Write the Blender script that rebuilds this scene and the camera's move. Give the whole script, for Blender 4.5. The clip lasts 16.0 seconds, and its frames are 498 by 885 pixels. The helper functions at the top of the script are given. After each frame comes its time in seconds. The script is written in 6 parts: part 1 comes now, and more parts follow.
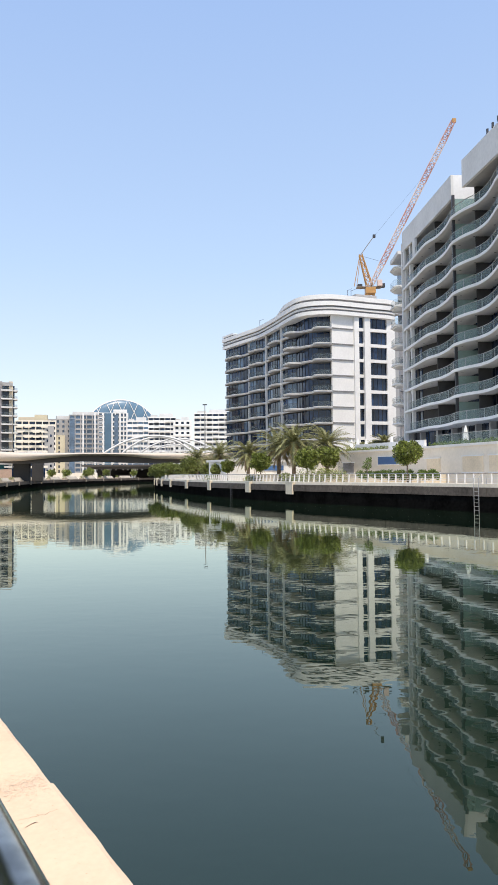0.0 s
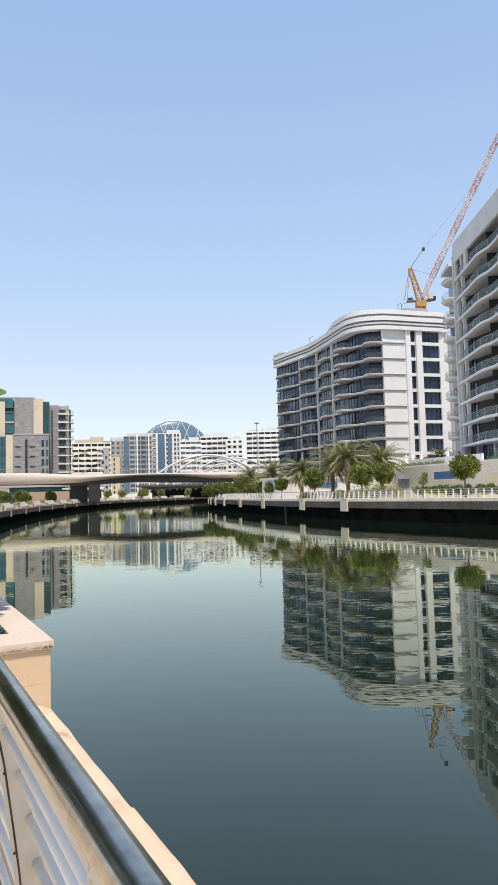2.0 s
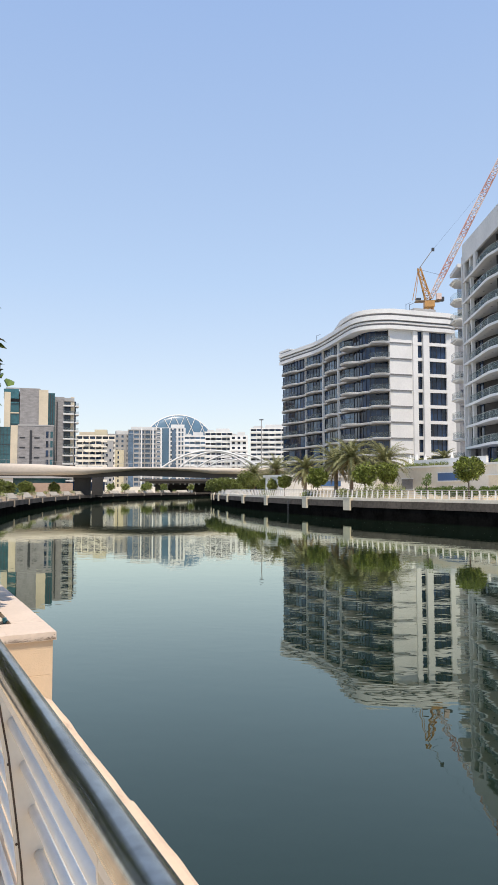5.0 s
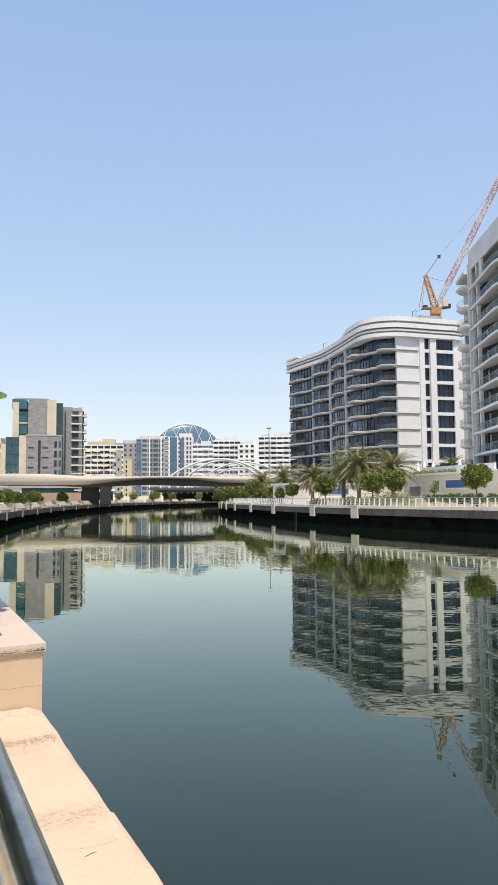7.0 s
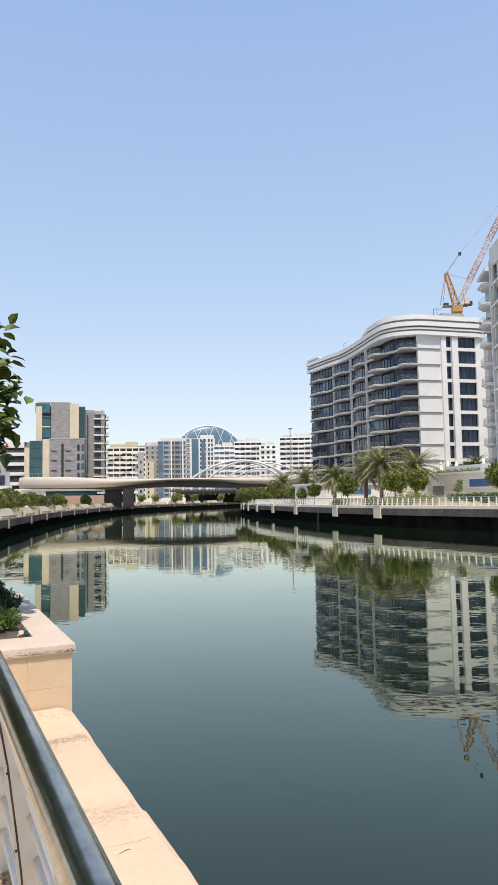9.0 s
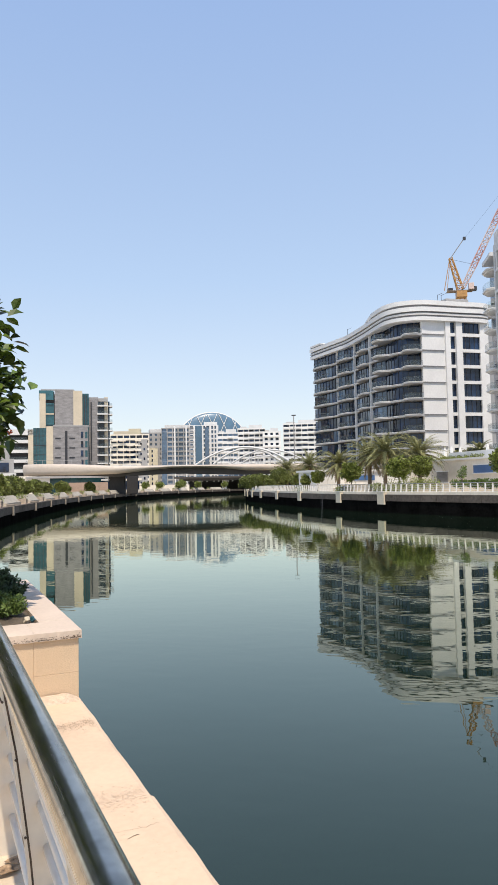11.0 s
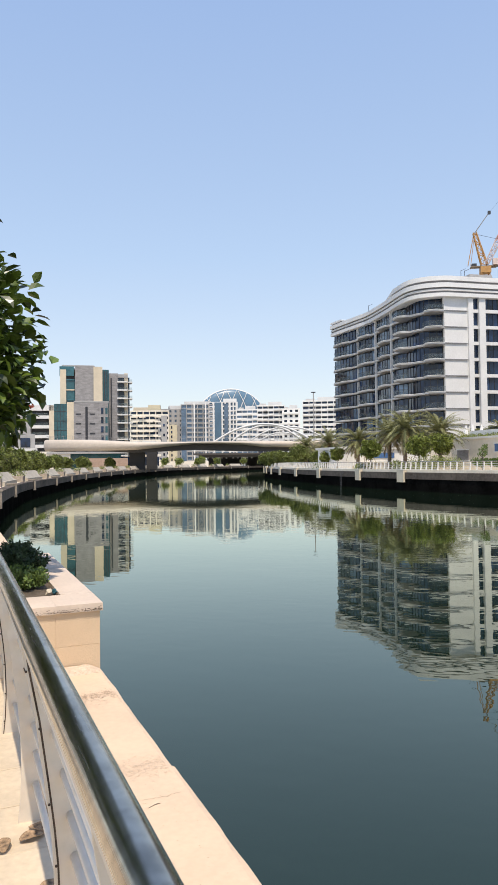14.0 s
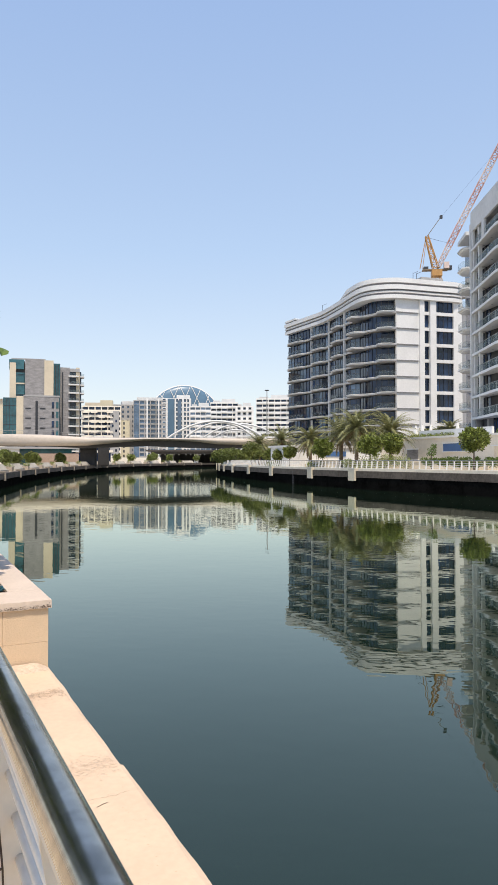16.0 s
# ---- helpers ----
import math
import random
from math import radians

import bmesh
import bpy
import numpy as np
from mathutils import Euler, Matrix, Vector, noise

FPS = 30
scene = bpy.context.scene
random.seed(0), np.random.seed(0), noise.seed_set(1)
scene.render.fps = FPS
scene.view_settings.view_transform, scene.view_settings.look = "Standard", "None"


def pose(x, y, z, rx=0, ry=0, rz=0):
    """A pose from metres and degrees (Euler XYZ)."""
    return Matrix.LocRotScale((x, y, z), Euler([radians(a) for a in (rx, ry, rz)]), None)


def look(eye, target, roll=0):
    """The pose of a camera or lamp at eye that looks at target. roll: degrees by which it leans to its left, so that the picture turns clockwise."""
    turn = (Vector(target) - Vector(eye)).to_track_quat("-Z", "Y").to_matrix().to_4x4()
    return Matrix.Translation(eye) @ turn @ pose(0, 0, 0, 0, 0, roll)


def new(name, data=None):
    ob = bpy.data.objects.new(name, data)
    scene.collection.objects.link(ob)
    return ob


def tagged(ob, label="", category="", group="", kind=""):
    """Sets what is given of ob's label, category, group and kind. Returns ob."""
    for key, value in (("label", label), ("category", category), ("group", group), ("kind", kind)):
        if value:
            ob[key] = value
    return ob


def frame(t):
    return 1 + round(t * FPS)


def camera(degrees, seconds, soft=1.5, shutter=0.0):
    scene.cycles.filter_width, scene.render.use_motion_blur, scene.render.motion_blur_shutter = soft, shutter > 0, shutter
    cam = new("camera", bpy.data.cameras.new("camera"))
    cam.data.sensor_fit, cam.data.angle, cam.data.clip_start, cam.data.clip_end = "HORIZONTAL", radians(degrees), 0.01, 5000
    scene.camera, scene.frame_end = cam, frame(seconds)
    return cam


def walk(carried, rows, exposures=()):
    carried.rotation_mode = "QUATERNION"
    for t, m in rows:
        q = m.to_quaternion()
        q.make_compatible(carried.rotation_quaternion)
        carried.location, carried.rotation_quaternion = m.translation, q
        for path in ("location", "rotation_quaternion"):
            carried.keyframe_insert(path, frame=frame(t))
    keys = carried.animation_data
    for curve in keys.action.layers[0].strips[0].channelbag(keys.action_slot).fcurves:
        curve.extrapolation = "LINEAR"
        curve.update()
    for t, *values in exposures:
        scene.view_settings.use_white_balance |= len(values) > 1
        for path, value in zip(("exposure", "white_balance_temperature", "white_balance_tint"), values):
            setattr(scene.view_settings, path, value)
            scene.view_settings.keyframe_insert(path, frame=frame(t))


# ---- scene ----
cam = camera(38.78, 16.0, soft=0.9)
PATH = [
    (0.0, (0.0353, 0.0018, 3.3758), (0.0354, 9.9925, 3.8068), -0.506),
    (0.5, (-0.0333, 0.0194, 3.3903), (-0.3549, 10.0070, 3.7703), -0.497),
    (1.0, (-0.0402, -0.0077, 3.3938), (-0.4175, 9.9734, 3.8798), -0.599),
    (1.5, (-0.0472, 0.0073, 3.3970), (-0.5837, 9.9744, 4.0038), -0.921),
    (2.0, (-0.0572, -0.0010, 3.3961), (-0.7871, 9.9480, 4.0929), -1.542),
    (2.5, (-0.0750, 0.0015, 3.3910), (-0.9374, 9.9353, 4.1497), -1.923),
    (3.0, (-0.0770, -0.0221, 3.4010), (-1.0222, 9.9038, 4.1655), -1.989),
    (3.5, (-0.0563, -0.0753, 3.4082), (-0.9805, 9.8556, 4.1316), -1.625),
    (4.0, (-0.1139, 0.0117, 3.3887), (-0.9571, 9.9548, 4.0384), -0.993),
    (6.5, (0.0438, -0.0122, 3.4177), (-0.7747, 9.9298, 4.1146), 0.428),
    (7.0, (0.0705, -0.0125, 3.4139), (-0.8319, 9.9173, 4.1793), -0.458),
    (7.5, (0.0672, -0.0198, 3.4143), (-0.9051, 9.9004, 4.2164), -1.007),
    (8.0, (0.0731, -0.0346, 3.4163), (-0.9744, 9.8771, 4.2288), -1.186),
    (8.5, (0.0606, -0.0393, 3.4146), (-1.0778, 9.8629, 4.2217), -1.100),
    (9.0, (0.0510, -0.0432, 3.4144), (-1.1500, 9.8535, 4.1983), -1.007),
    (11.5, (0.0246, 0.0009, 3.4049), (-1.2687, 9.9020, 3.9489), -1.238),
    (12.0, (0.0238, -0.0022, 3.4045), (-1.3889, 9.8852, 3.8974), -1.066),
    (12.5, (0.0198, 0.0114, 3.4011), (-1.5090, 9.8836, 3.8493), -0.842),
    (13.0, (0.0064, 0.0338, 3.3953), (-1.5774, 9.8998, 3.7857), -0.777),
    (13.5, (0.0069, 0.0105, 3.3990), (-1.5678, 9.8802, 3.7299), -0.746),
    (14.0, (0.0101, 0.0243, 3.3948), (-1.5205, 9.9026, 3.6699), -0.719),
    (14.5, (0.0086, 0.0390, 3.3890), (-1.4330, 9.9318, 3.6222), -0.595),
    (15.0, (0.0052, 0.0371, 3.3910), (-1.3114, 9.9477, 3.6072), -0.471),
    (15.5, (0.0088, 0.0370, 3.3923), (-1.1461, 9.9676, 3.6132), -0.363),
    (16.0, (0.0041, 0.0337, 3.3915), (-0.8687, 9.9929, 3.6238), -0.073),
]
walk(cam, [(t, look(eye, target, roll)) for t, eye, target, roll in PATH], [(0.0, 1.12, 6850, 11), (1.5, 1.0, 6900, 11), (16.0, 0.97, 6950, 11)])

# ---------------------------------------------------------------- light
SUN_AZ = math.atan2(0.25, -0.968)          # clockwise from +y
SUN_EL = radians(65)
world = bpy.data.worlds.new("sky")
scene.world = world
world.use_nodes = True
wn = world.node_tree.nodes
sky = wn.new("ShaderNodeTexSky")
sky.sky_type = 'NISHITA'
sky.sun_disc = False
sky.sun_elevation = SUN_EL
sky.sun_rotation = SUN_AZ
sky.air_density = 1.0
sky.dust_density = 0.9
sky.ozone_density = 1.0
wl = world.node_tree.links
# pale heat haze over the clear sky, thicker towards the horizon
geo = wn.new("ShaderNodeTexCoord")
sep = wn.new("ShaderNodeSeparateXYZ")
wl.new(geo.outputs["Generated"], sep.inputs[0])
haze = wn.new("ShaderNodeValToRGB")
haze.color_ramp.elements[0].position, haze.color_ramp.elements[1].position = 0.0, 0.75
haze.color_ramp.elements[0].color, haze.color_ramp.elements[1].color = (0.76, 0.80, 0.845, 1), (0.30, 0.50, 0.96, 1)
e = haze.color_ramp.elements.new(0.28)
e.color = (0.51, 0.69, 0.97, 1)
wl.new(sep.outputs["Z"], haze.inputs[0])
gain = wn.new("ShaderNodeVectorMath")
gain.operation = 'SCALE'
gain.inputs["Scale"].default_value = 3.0
wl.new(haze.outputs[0], gain.inputs[0])
blend = wn.new("ShaderNodeMix")
blend.data_type = 'RGBA'
blend.inputs[0].default_value = 0.74
wl.new(sky.outputs[0], blend.inputs[6])
wl.new(gain.outputs[0], blend.inputs[7])
wl.new(blend.outputs[2], wn["Background"].inputs[0])
wn["Background"].inputs[1].default_value = 0.15
sun = new("sun", bpy.data.lights.new("sun", 'SUN'))
sun.data.energy = 2.2
sun.data.angle = radians(0.55)
sun.data.color = (1.0, 0.93, 0.83)
to_sun = Vector((0.25 * math.cos(SUN_EL), -0.968 * math.cos(SUN_EL), math.sin(SUN_EL)))
sun.matrix_world = look(to_sun * 200, (0, 0, 0))

# ---------------------------------------------------------------- helpers of the scene
BASE = {}


def thing(name, x=0.0, y=0.0, z=0.0, rz=0.0, label="", category="", group="", kind=""):
    ob = new(name)
    ob.empty_display_size = 0.3
    ob.matrix_basis = pose(x, y, z, 0, 0, rz)
    BASE[ob] = ob.matrix_basis.copy()
    return tagged(ob, label, category, group, kind)


def mesh_of(name, bm, mat, smooth=False):
    me = bpy.data.meshes.new(name)
    bmesh.ops.recalc_face_normals(bm, faces=bm.faces[:])
    bm.to_mesh(me)
    bm.free()
    for m in (mat if isinstance(mat, (list, tuple)) else [mat]):
        me.materials.append(m)
    if smooth:
        me.shade_smooth()
    return me


def part(name, bm, mat, parent, label="", world=False, smooth=False):
    if world:
        bm.transform(BASE[parent].inverted())
    ob = new(name, mesh_of(name, bm, mat, smooth))
    ob.parent = parent
    BASE[ob] = BASE[parent]
    return tagged(ob, label)


def solo(name, bm, mat, label="", category="", group="", kind="", smooth=False):
    ob = new(name, mesh_of(name, bm, mat, smooth))
    BASE[ob] = Matrix.Identity(4)
    return tagged(ob, label, category, group, kind)


def box(bm, x, y, z, sx, sy, sz, rz=0.0):
    """A box centred at x, y with its base at z."""
    c, s = math.cos(rz), math.sin(rz)
    v = []
    for dz in (0, sz):
        for dx, dy in ((-1, -1), (1, -1), (1, 1), (-1, 1)):
            a, b = dx * sx / 2, dy * sy / 2
            v.append(bm.verts.new((x + a * c - b * s, y + a * s + b * c, z + dz)))
    for f in ((3, 2, 1, 0), (4, 5, 6, 7), (0, 1, 5, 4), (1, 2, 6, 5), (2, 3, 7, 6), (3, 0, 4, 7)):
        bm.faces.new([v[i] for i in f])
    return v


def prism(bm, pts, z0, z1):
    lo = [bm.verts.new((p[0], p[1], z0)) for p in pts]
    hi = [bm.verts.new((p[0], p[1], z1)) for p in pts]
    bm.faces.new(lo[::-1])
    bm.faces.new(hi)
    for i in range(len(pts)):
        j = (i + 1) % len(pts)
        bm.faces.new((lo[i], lo[j], hi[j], hi[i]))


def smooth_path(pts, n):
    """n points along a Catmull-Rom curve through pts, evenly by length."""
    p = [np.array(q, float) for q in pts]
    p = [2 * p[0] - p[1]] + p + [2 * p[-1] - p[-2]]
    out = []
    for i in range(1, len(p) - 2):
        for k in range(24):
            t = k / 24
            a, b, c, d = p[i - 1], p[i], p[i + 1], p[i + 2]
            out.append(0.5 * (2 * b + (c - a) * t + (2 * a - 5 * b + 4 * c - d) * t * t + (3 * b - a - 3 * c + d) * t ** 3))
    out.append(p[-2])
    out = np.array(out)
    run = np.r_[0, np.cumsum(np.linalg.norm(np.diff(out, axis=0), axis=1))]
    s = np.linspace(0, run[-1], n)
    return np.stack([np.interp(s, run, out[:, k]) for k in range(out.shape[1])], 1), run[-1]


def normals(path, side):
    """Unit normals in plan; side +1: to the right of the way along the path."""
    t = np.gradient(path[:, :2], axis=0)
    t /= np.linalg.norm(t, axis=1)[:, None]
    return side * np.stack([t[:, 1], -t[:, 0]], 1)


def ribbon(bm, path, nrm, a, b, z0, z1):
    """A solid band along a path between the offsets a and b and the heights z0 and z1; each a number or a list."""
    n = len(path)
    a, b, z0, z1 = [np.broadcast_to(np.asarray(q, float), (n,)) for q in (a, b, z0, z1)]
    rows = []
    for i in range(n):
        pa, pb = path[i, :2] + nrm[i] * a[i], path[i, :2] + nrm[i] * b[i]
        rows.append([bm.verts.new((*pa, z0[i])), bm.verts.new((*pb, z0[i])), bm.verts.new((*pb, z1[i])), bm.verts.new((*pa, z1[i]))])
    for r, q in zip(rows, rows[1:]):
        for k in range(4):
            bm.faces.new((r[k], q[k], q[(k + 1) % 4], r[(k + 1) % 4]))
    bm.faces.new(rows[0][::-1])
    bm.faces.new(rows[-1])


def tube(bm, pts, r, sides=8, caps=True):
    """A round bar along points; r a number or a list."""
    pts = [Vector(p) for p in pts]
    rings = []
    rs = r if isinstance(r, (list, tuple)) else [r] * len(pts)
    for i, p in enumerate(pts):
        t = (pts[min(i + 1, len(pts) - 1)] - pts[max(i - 1, 0)]).normalized()
        u = t.cross(Vector((0, 0, 1)) if abs(t.z) < 0.95 else Vector((1, 0, 0))).normalized()
        w = t.cross(u)
        rings.append([bm.verts.new(p + (u * math.cos(k * math.tau / sides) + w * math.sin(k * math.tau / sides)) * rs[i]) for k in range(sides)])
    for a, b in zip(rings, rings[1:]):
        for k in range(sides):
            bm.faces.new((a[k], a[(k + 1) % sides], b[(k + 1) % sides], b[k]))
    if caps:
        bm.faces.new(rings[0][::-1])
        bm.faces.new(rings[-1])


def bar(bm, a, b, w):
    tube(bm, [a, b], w, 4)


# ---------------------------------------------------------------- materials
def mat(name, col, rough=0.7, metal=0.0, var=0.12, scale=1.0, fine=14.0, bump=0.15, spec=0.5, rand=0.0, alpha=1.0, stretch=(1, 1, 1), stain=None):
    """A surface with two scales of variation, and bump at the finer one."""
    m = bpy.data.materials.new(name)
    m.use_nodes = True
    nt = m.node_tree
    N, L = nt.nodes, nt.links
    b = N["Principled BSDF"]
    tc = N.new("ShaderNodeTexCoord")
    mp = N.new("ShaderNodeMapping")
    mp.inputs["Scale"].default_value = stretch
    L.new(tc.outputs["Object"], mp.inputs[0])
    big, small = N.new("ShaderNodeTexNoise"), N.new("ShaderNodeTexNoise")
    for t, s, d in ((big, scale, 4), (small, fine, 6)):
        t.inputs["Scale"].default_value = s
        t.inputs["Detail"].default_value = d
        L.new(mp.outputs[0], t.inputs["Vector"])
    mixv = N.new("ShaderNodeMath")
    mixv.operation = 'MULTIPLY_ADD'
    mixv.inputs[1].default_value = 0.45
    L.new(small.outputs["Fac"], mixv.inputs[0])
    half = N.new("ShaderNodeMath")
    half.operation = 'MULTIPLY'
    half.inputs[1].default_value = 0.55
    L.new(big.outputs["Fac"], half.inputs[0])
    L.new(half.outputs[0], mixv.inputs[2])
    ramp = N.new("ShaderNodeValToRGB")
    lo = [max(0, c * (1 - var * 1.6)) for c in col]
    hi = [min(1, c * (1 + var)) for c in col]
    if stain:
        lo = stain
    ramp.color_ramp.elements[0].position, ramp.color_ramp.elements[1].position = 0.33, 0.62
    ramp.color_ramp.elements[0].color, ramp.color_ramp.elements[1].color = (*lo, 1), (*hi, 1)
    L.new(mixv.outputs[0], ramp.inputs[0])
    out = ramp.outputs[0]
    if rand:
        oi, hs = N.new("ShaderNodeObjectInfo"), N.new("ShaderNodeHueSaturation")
        mr = N.new("ShaderNodeMapRange")
        mr.inputs["To Min"].default_value, mr.inputs["To Max"].default_value = 1 - rand, 1 + rand
        L.new(oi.outputs["Random"], mr.inputs[0])
        L.new(mr.outputs[0], hs.inputs["Value"])
        L.new(out, hs.inputs["Color"])
        out = hs.outputs[0]
    L.new(out, b.inputs["Base Color"])
    b.inputs["Roughness"].default_value = rough
    b.inputs["Metallic"].default_value = metal
    b.inputs["Specular IOR Level"].default_value = spec
    b.inputs["Alpha"].default_value = alpha
    if bump:
        bp = N.new("ShaderNodeBump")
        bp.inputs["Strength"].default_value = bump
        bp.inputs["Distance"].default_value = 0.02
        L.new(small.outputs["Fac"], bp.inputs["Height"])
        L.new(bp.outputs[0], b.inputs["Normal"])
    return m


def leaf_mat(name, col, var=0.45, rough=0.5, trans=0.35):
    m = bpy.data.materials.new(name)
    m.use_nodes = True
    N, L = m.node_tree.nodes, m.node_tree.links
    b = N["Principled BSDF"]
    geo = N.new("ShaderNodeNewGeometry")
    ramp = N.new("ShaderNodeValToRGB")
    ramp.color_ramp.elements[0].color = (*[c * (1 - var) for c in col], 1)
    ramp.color_ramp.elements[1].color = (*[min(1, c * (1 + var)) for c in col], 1)
    L.new(geo.outputs["Random Per Island"], ramp.inputs[0])
    L.new(ramp.outputs[0], b.inputs["Base Color"])
    b.inputs["Roughness"].default_value = rough
    tr = N.new("ShaderNodeBsdfTranslucent")
    L.new(ramp.outputs[0], tr.inputs[0])
    mx = N.new("ShaderNodeMixShader")
    mx.inputs[0].default_value = trans
    L.new(b.outputs[0], mx.inputs[1])
    L.new(tr.outputs[0], mx.inputs[2])
    L.new(mx.outputs[0], N["Material Output"].inputs[0])
    return m


M_WHITE = mat("white_render", (0.74, 0.73, 0.71), 0.75, var=0.05, scale=0.3, fine=3, bump=0.05)
M_OFFWHITE = mat("off_white_concrete", (0.66, 0.645, 0.62), 0.8, var=0.07, scale=0.25, fine=2.5, bump=0.08)
M_SLAB = mat("pale_slab_edge", (0.58, 0.57, 0.555), 0.75, var=0.06, scale=0.2, fine=2, bump=0.05)
# grey that puts shade into the cornice grooves and panel ledges
M_SHADEGREY = mat("shade_grey_band", (0.20, 0.20, 0.21), 0.6, var=0.08, scale=0.3, fine=3, bump=0.05)
M_GLASS = mat("dark_blue_glazing", (0.010, 0.024, 0.058), 0.04, var=0.6, scale=0.25, fine=1.1, bump=0.0, spec=0.48, rand=0.6)
M_GLASS2 = mat("grey_blue_glazing", (0.10, 0.16, 0.24), 0.08, var=0.3, scale=0.2, fine=1.0, bump=0.0, spec=0.7, rand=0.3)
M_TEAL = mat("teal_glazing", (0.025, 0.10, 0.12), 0.08, var=0.3, scale=0.2, fine=1.0, bump=0.0, spec=0.6, rand=0.25)
# near-black for the shade deep in recesses; also used on one dark ladder
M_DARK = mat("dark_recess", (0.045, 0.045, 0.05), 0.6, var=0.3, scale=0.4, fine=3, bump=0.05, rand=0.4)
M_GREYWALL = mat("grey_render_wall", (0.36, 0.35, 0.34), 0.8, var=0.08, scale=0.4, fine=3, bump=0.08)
# dark taupe wall, lowered further to hold the shade of its recess
M_RECESSWALL = mat("taupe_wall_recess_shade", (0.042, 0.040, 0.040), 0.75, var=0.12, scale=0.4, fine=3, bump=0.05)
M_TUBE = mat("grey_painted_tube", (0.76, 0.71, 0.63), 0.35, var=0.05, scale=3, fine=25, bump=0.02)
M_POST = mat("weathered_brown_post", (0.34, 0.28, 0.22), 0.9, var=0.25, scale=2, fine=9, bump=0.3)
M_BALUS = mat("greenish_glass_balustrade", (0.33, 0.43, 0.41), 0.05, var=0.1, scale=0.3, fine=2, bump=0.0, spec=0.4, alpha=0.17)
M_BALUSD = mat("smoked_glass_balustrade", (0.12, 0.15, 0.155), 0.06, var=0.15, scale=0.3, fine=2, bump=0.0, spec=0.5, alpha=0.2)
M_SCREEN = mat("frosted_green_glass", (0.30, 0.42, 0.38), 0.3, var=0.08, scale=0.4, fine=3, bump=0.0, spec=0.5, alpha=0.75)
M_FRAME = mat("dark_metal_frame", (0.05, 0.05, 0.055), 0.45, 0.4, var=0.1, scale=1, fine=10, bump=0.02)
M_STONE = mat("grey_stone_cladding", (0.27, 0.255, 0.25), 0.75, var=0.22, scale=0.5, fine=2.2, bump=0.1, stretch=(1, 1, 3))
M_CREAM = mat("cream_cladding", (0.60, 0.51, 0.38), 0.8, var=0.06, scale=0.4, fine=3, bump=0.05)
M_YELLOW = mat("pale_yellow_render", (0.58, 0.51, 0.36), 0.8, var=0.06, scale=0.2, fine=2, bump=0.05)
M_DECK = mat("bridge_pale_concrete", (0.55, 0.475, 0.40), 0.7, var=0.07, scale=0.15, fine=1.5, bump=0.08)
# same concrete darkened: the shade under the bridges is in this colour
M_DECKSHADE = mat("bridge_concrete_shade", (0.075, 0.066, 0.06), 0.8, var=0.1, scale=0.2, fine=2, bump=0.08)
M_PAINT = mat("white_painted_steel", (0.66, 0.645, 0.62), 0.4, var=0.04, scale=2, fine=20, bump=0.03)
M_QUAY = mat("weathered_quay_concrete", (0.125, 0.100, 0.080), 0.9, var=0.25, scale=0.35, fine=3.5, bump=0.35, spec=0.2, stain=(0.05, 0.040, 0.033))
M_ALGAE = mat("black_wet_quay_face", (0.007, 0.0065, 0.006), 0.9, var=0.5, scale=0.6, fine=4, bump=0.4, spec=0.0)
M_PIER = mat("dark_bridge_pier", (0.038, 0.036, 0.036), 0.8, var=0.15, scale=0.3, fine=3, bump=0.1)
M_PALE = mat("pale_stone_paving", (0.70, 0.60, 0.45), 0.8, var=0.1, scale=0.5, fine=6, bump=0.1)
M_KERB = mat("pale_cream_kerb_stone", (0.80, 0.71, 0.56), 0.8, var=0.08, scale=0.6, fine=6, bump=0.1)
M_PLAZA = mat("podium_cream_wall", (0.76, 0.695, 0.59), 0.8, var=0.06, scale=0.3, fine=3, bump=0.08)
M_GROUND = mat("sandy_ground", (0.40, 0.35, 0.28), 0.9, var=0.2, scale=0.05, fine=0.6, bump=0.2)
M_TRUNK = mat("palm_trunk_fibre", (0.20, 0.15, 0.105), 0.9, var=0.3, scale=3, fine=14, bump=0.6, stretch=(1, 1, 3))
M_BARK = mat("grey_brown_bark", (0.16, 0.125, 0.095), 0.9, var=0.3, scale=4, fine=18, bump=0.5)
M_FROND = leaf_mat("date_palm_frond", (0.25, 0.25, 0.11), 0.5, 0.5, 0.25)
M_FRONDDRY = leaf_mat("dry_palm_frond", (0.30, 0.23, 0.12), 0.3, 0.7, 0.2)
M_LEAF = leaf_mat("ornamental_tree_leaf", (0.18, 0.215, 0.046), 0.85, 0.45, 0.12)
M_LEAFROW = leaf_mat("clipped_tree_leaf", (0.150, 0.175, 0.042), 0.85, 0.5, 0.08)
M_LEAFBIG = leaf_mat("broad_glossy_leaf", (0.080, 0.118, 0.018), 0.75, 0.32, 0.14)
M_SHRUB = leaf_mat("yellow_green_shrub_leaf", (0.14, 0.20, 0.05), 0.45, 0.5, 0.3)
M_SHRUBD = leaf_mat("dark_shrub_leaf", (0.045, 0.075, 0.03), 0.5, 0.5, 0.25)
M_CRANE = mat("crane_orange_paint", (0.42, 0.22, 0.07), 0.5, var=0.12, scale=1, fine=8, bump=0.05)
M_CRANERED = mat("crane_faded_red_paint", (0.50, 0.27, 0.22), 0.5, var=0.15, scale=0.5, fine=6, bump=0.05)
M_CRANEWHITE = mat("crane_white_paint", (0.60, 0.47, 0.42), 0.5, var=0.1, scale=0.5, fine=6, bump=0.05)
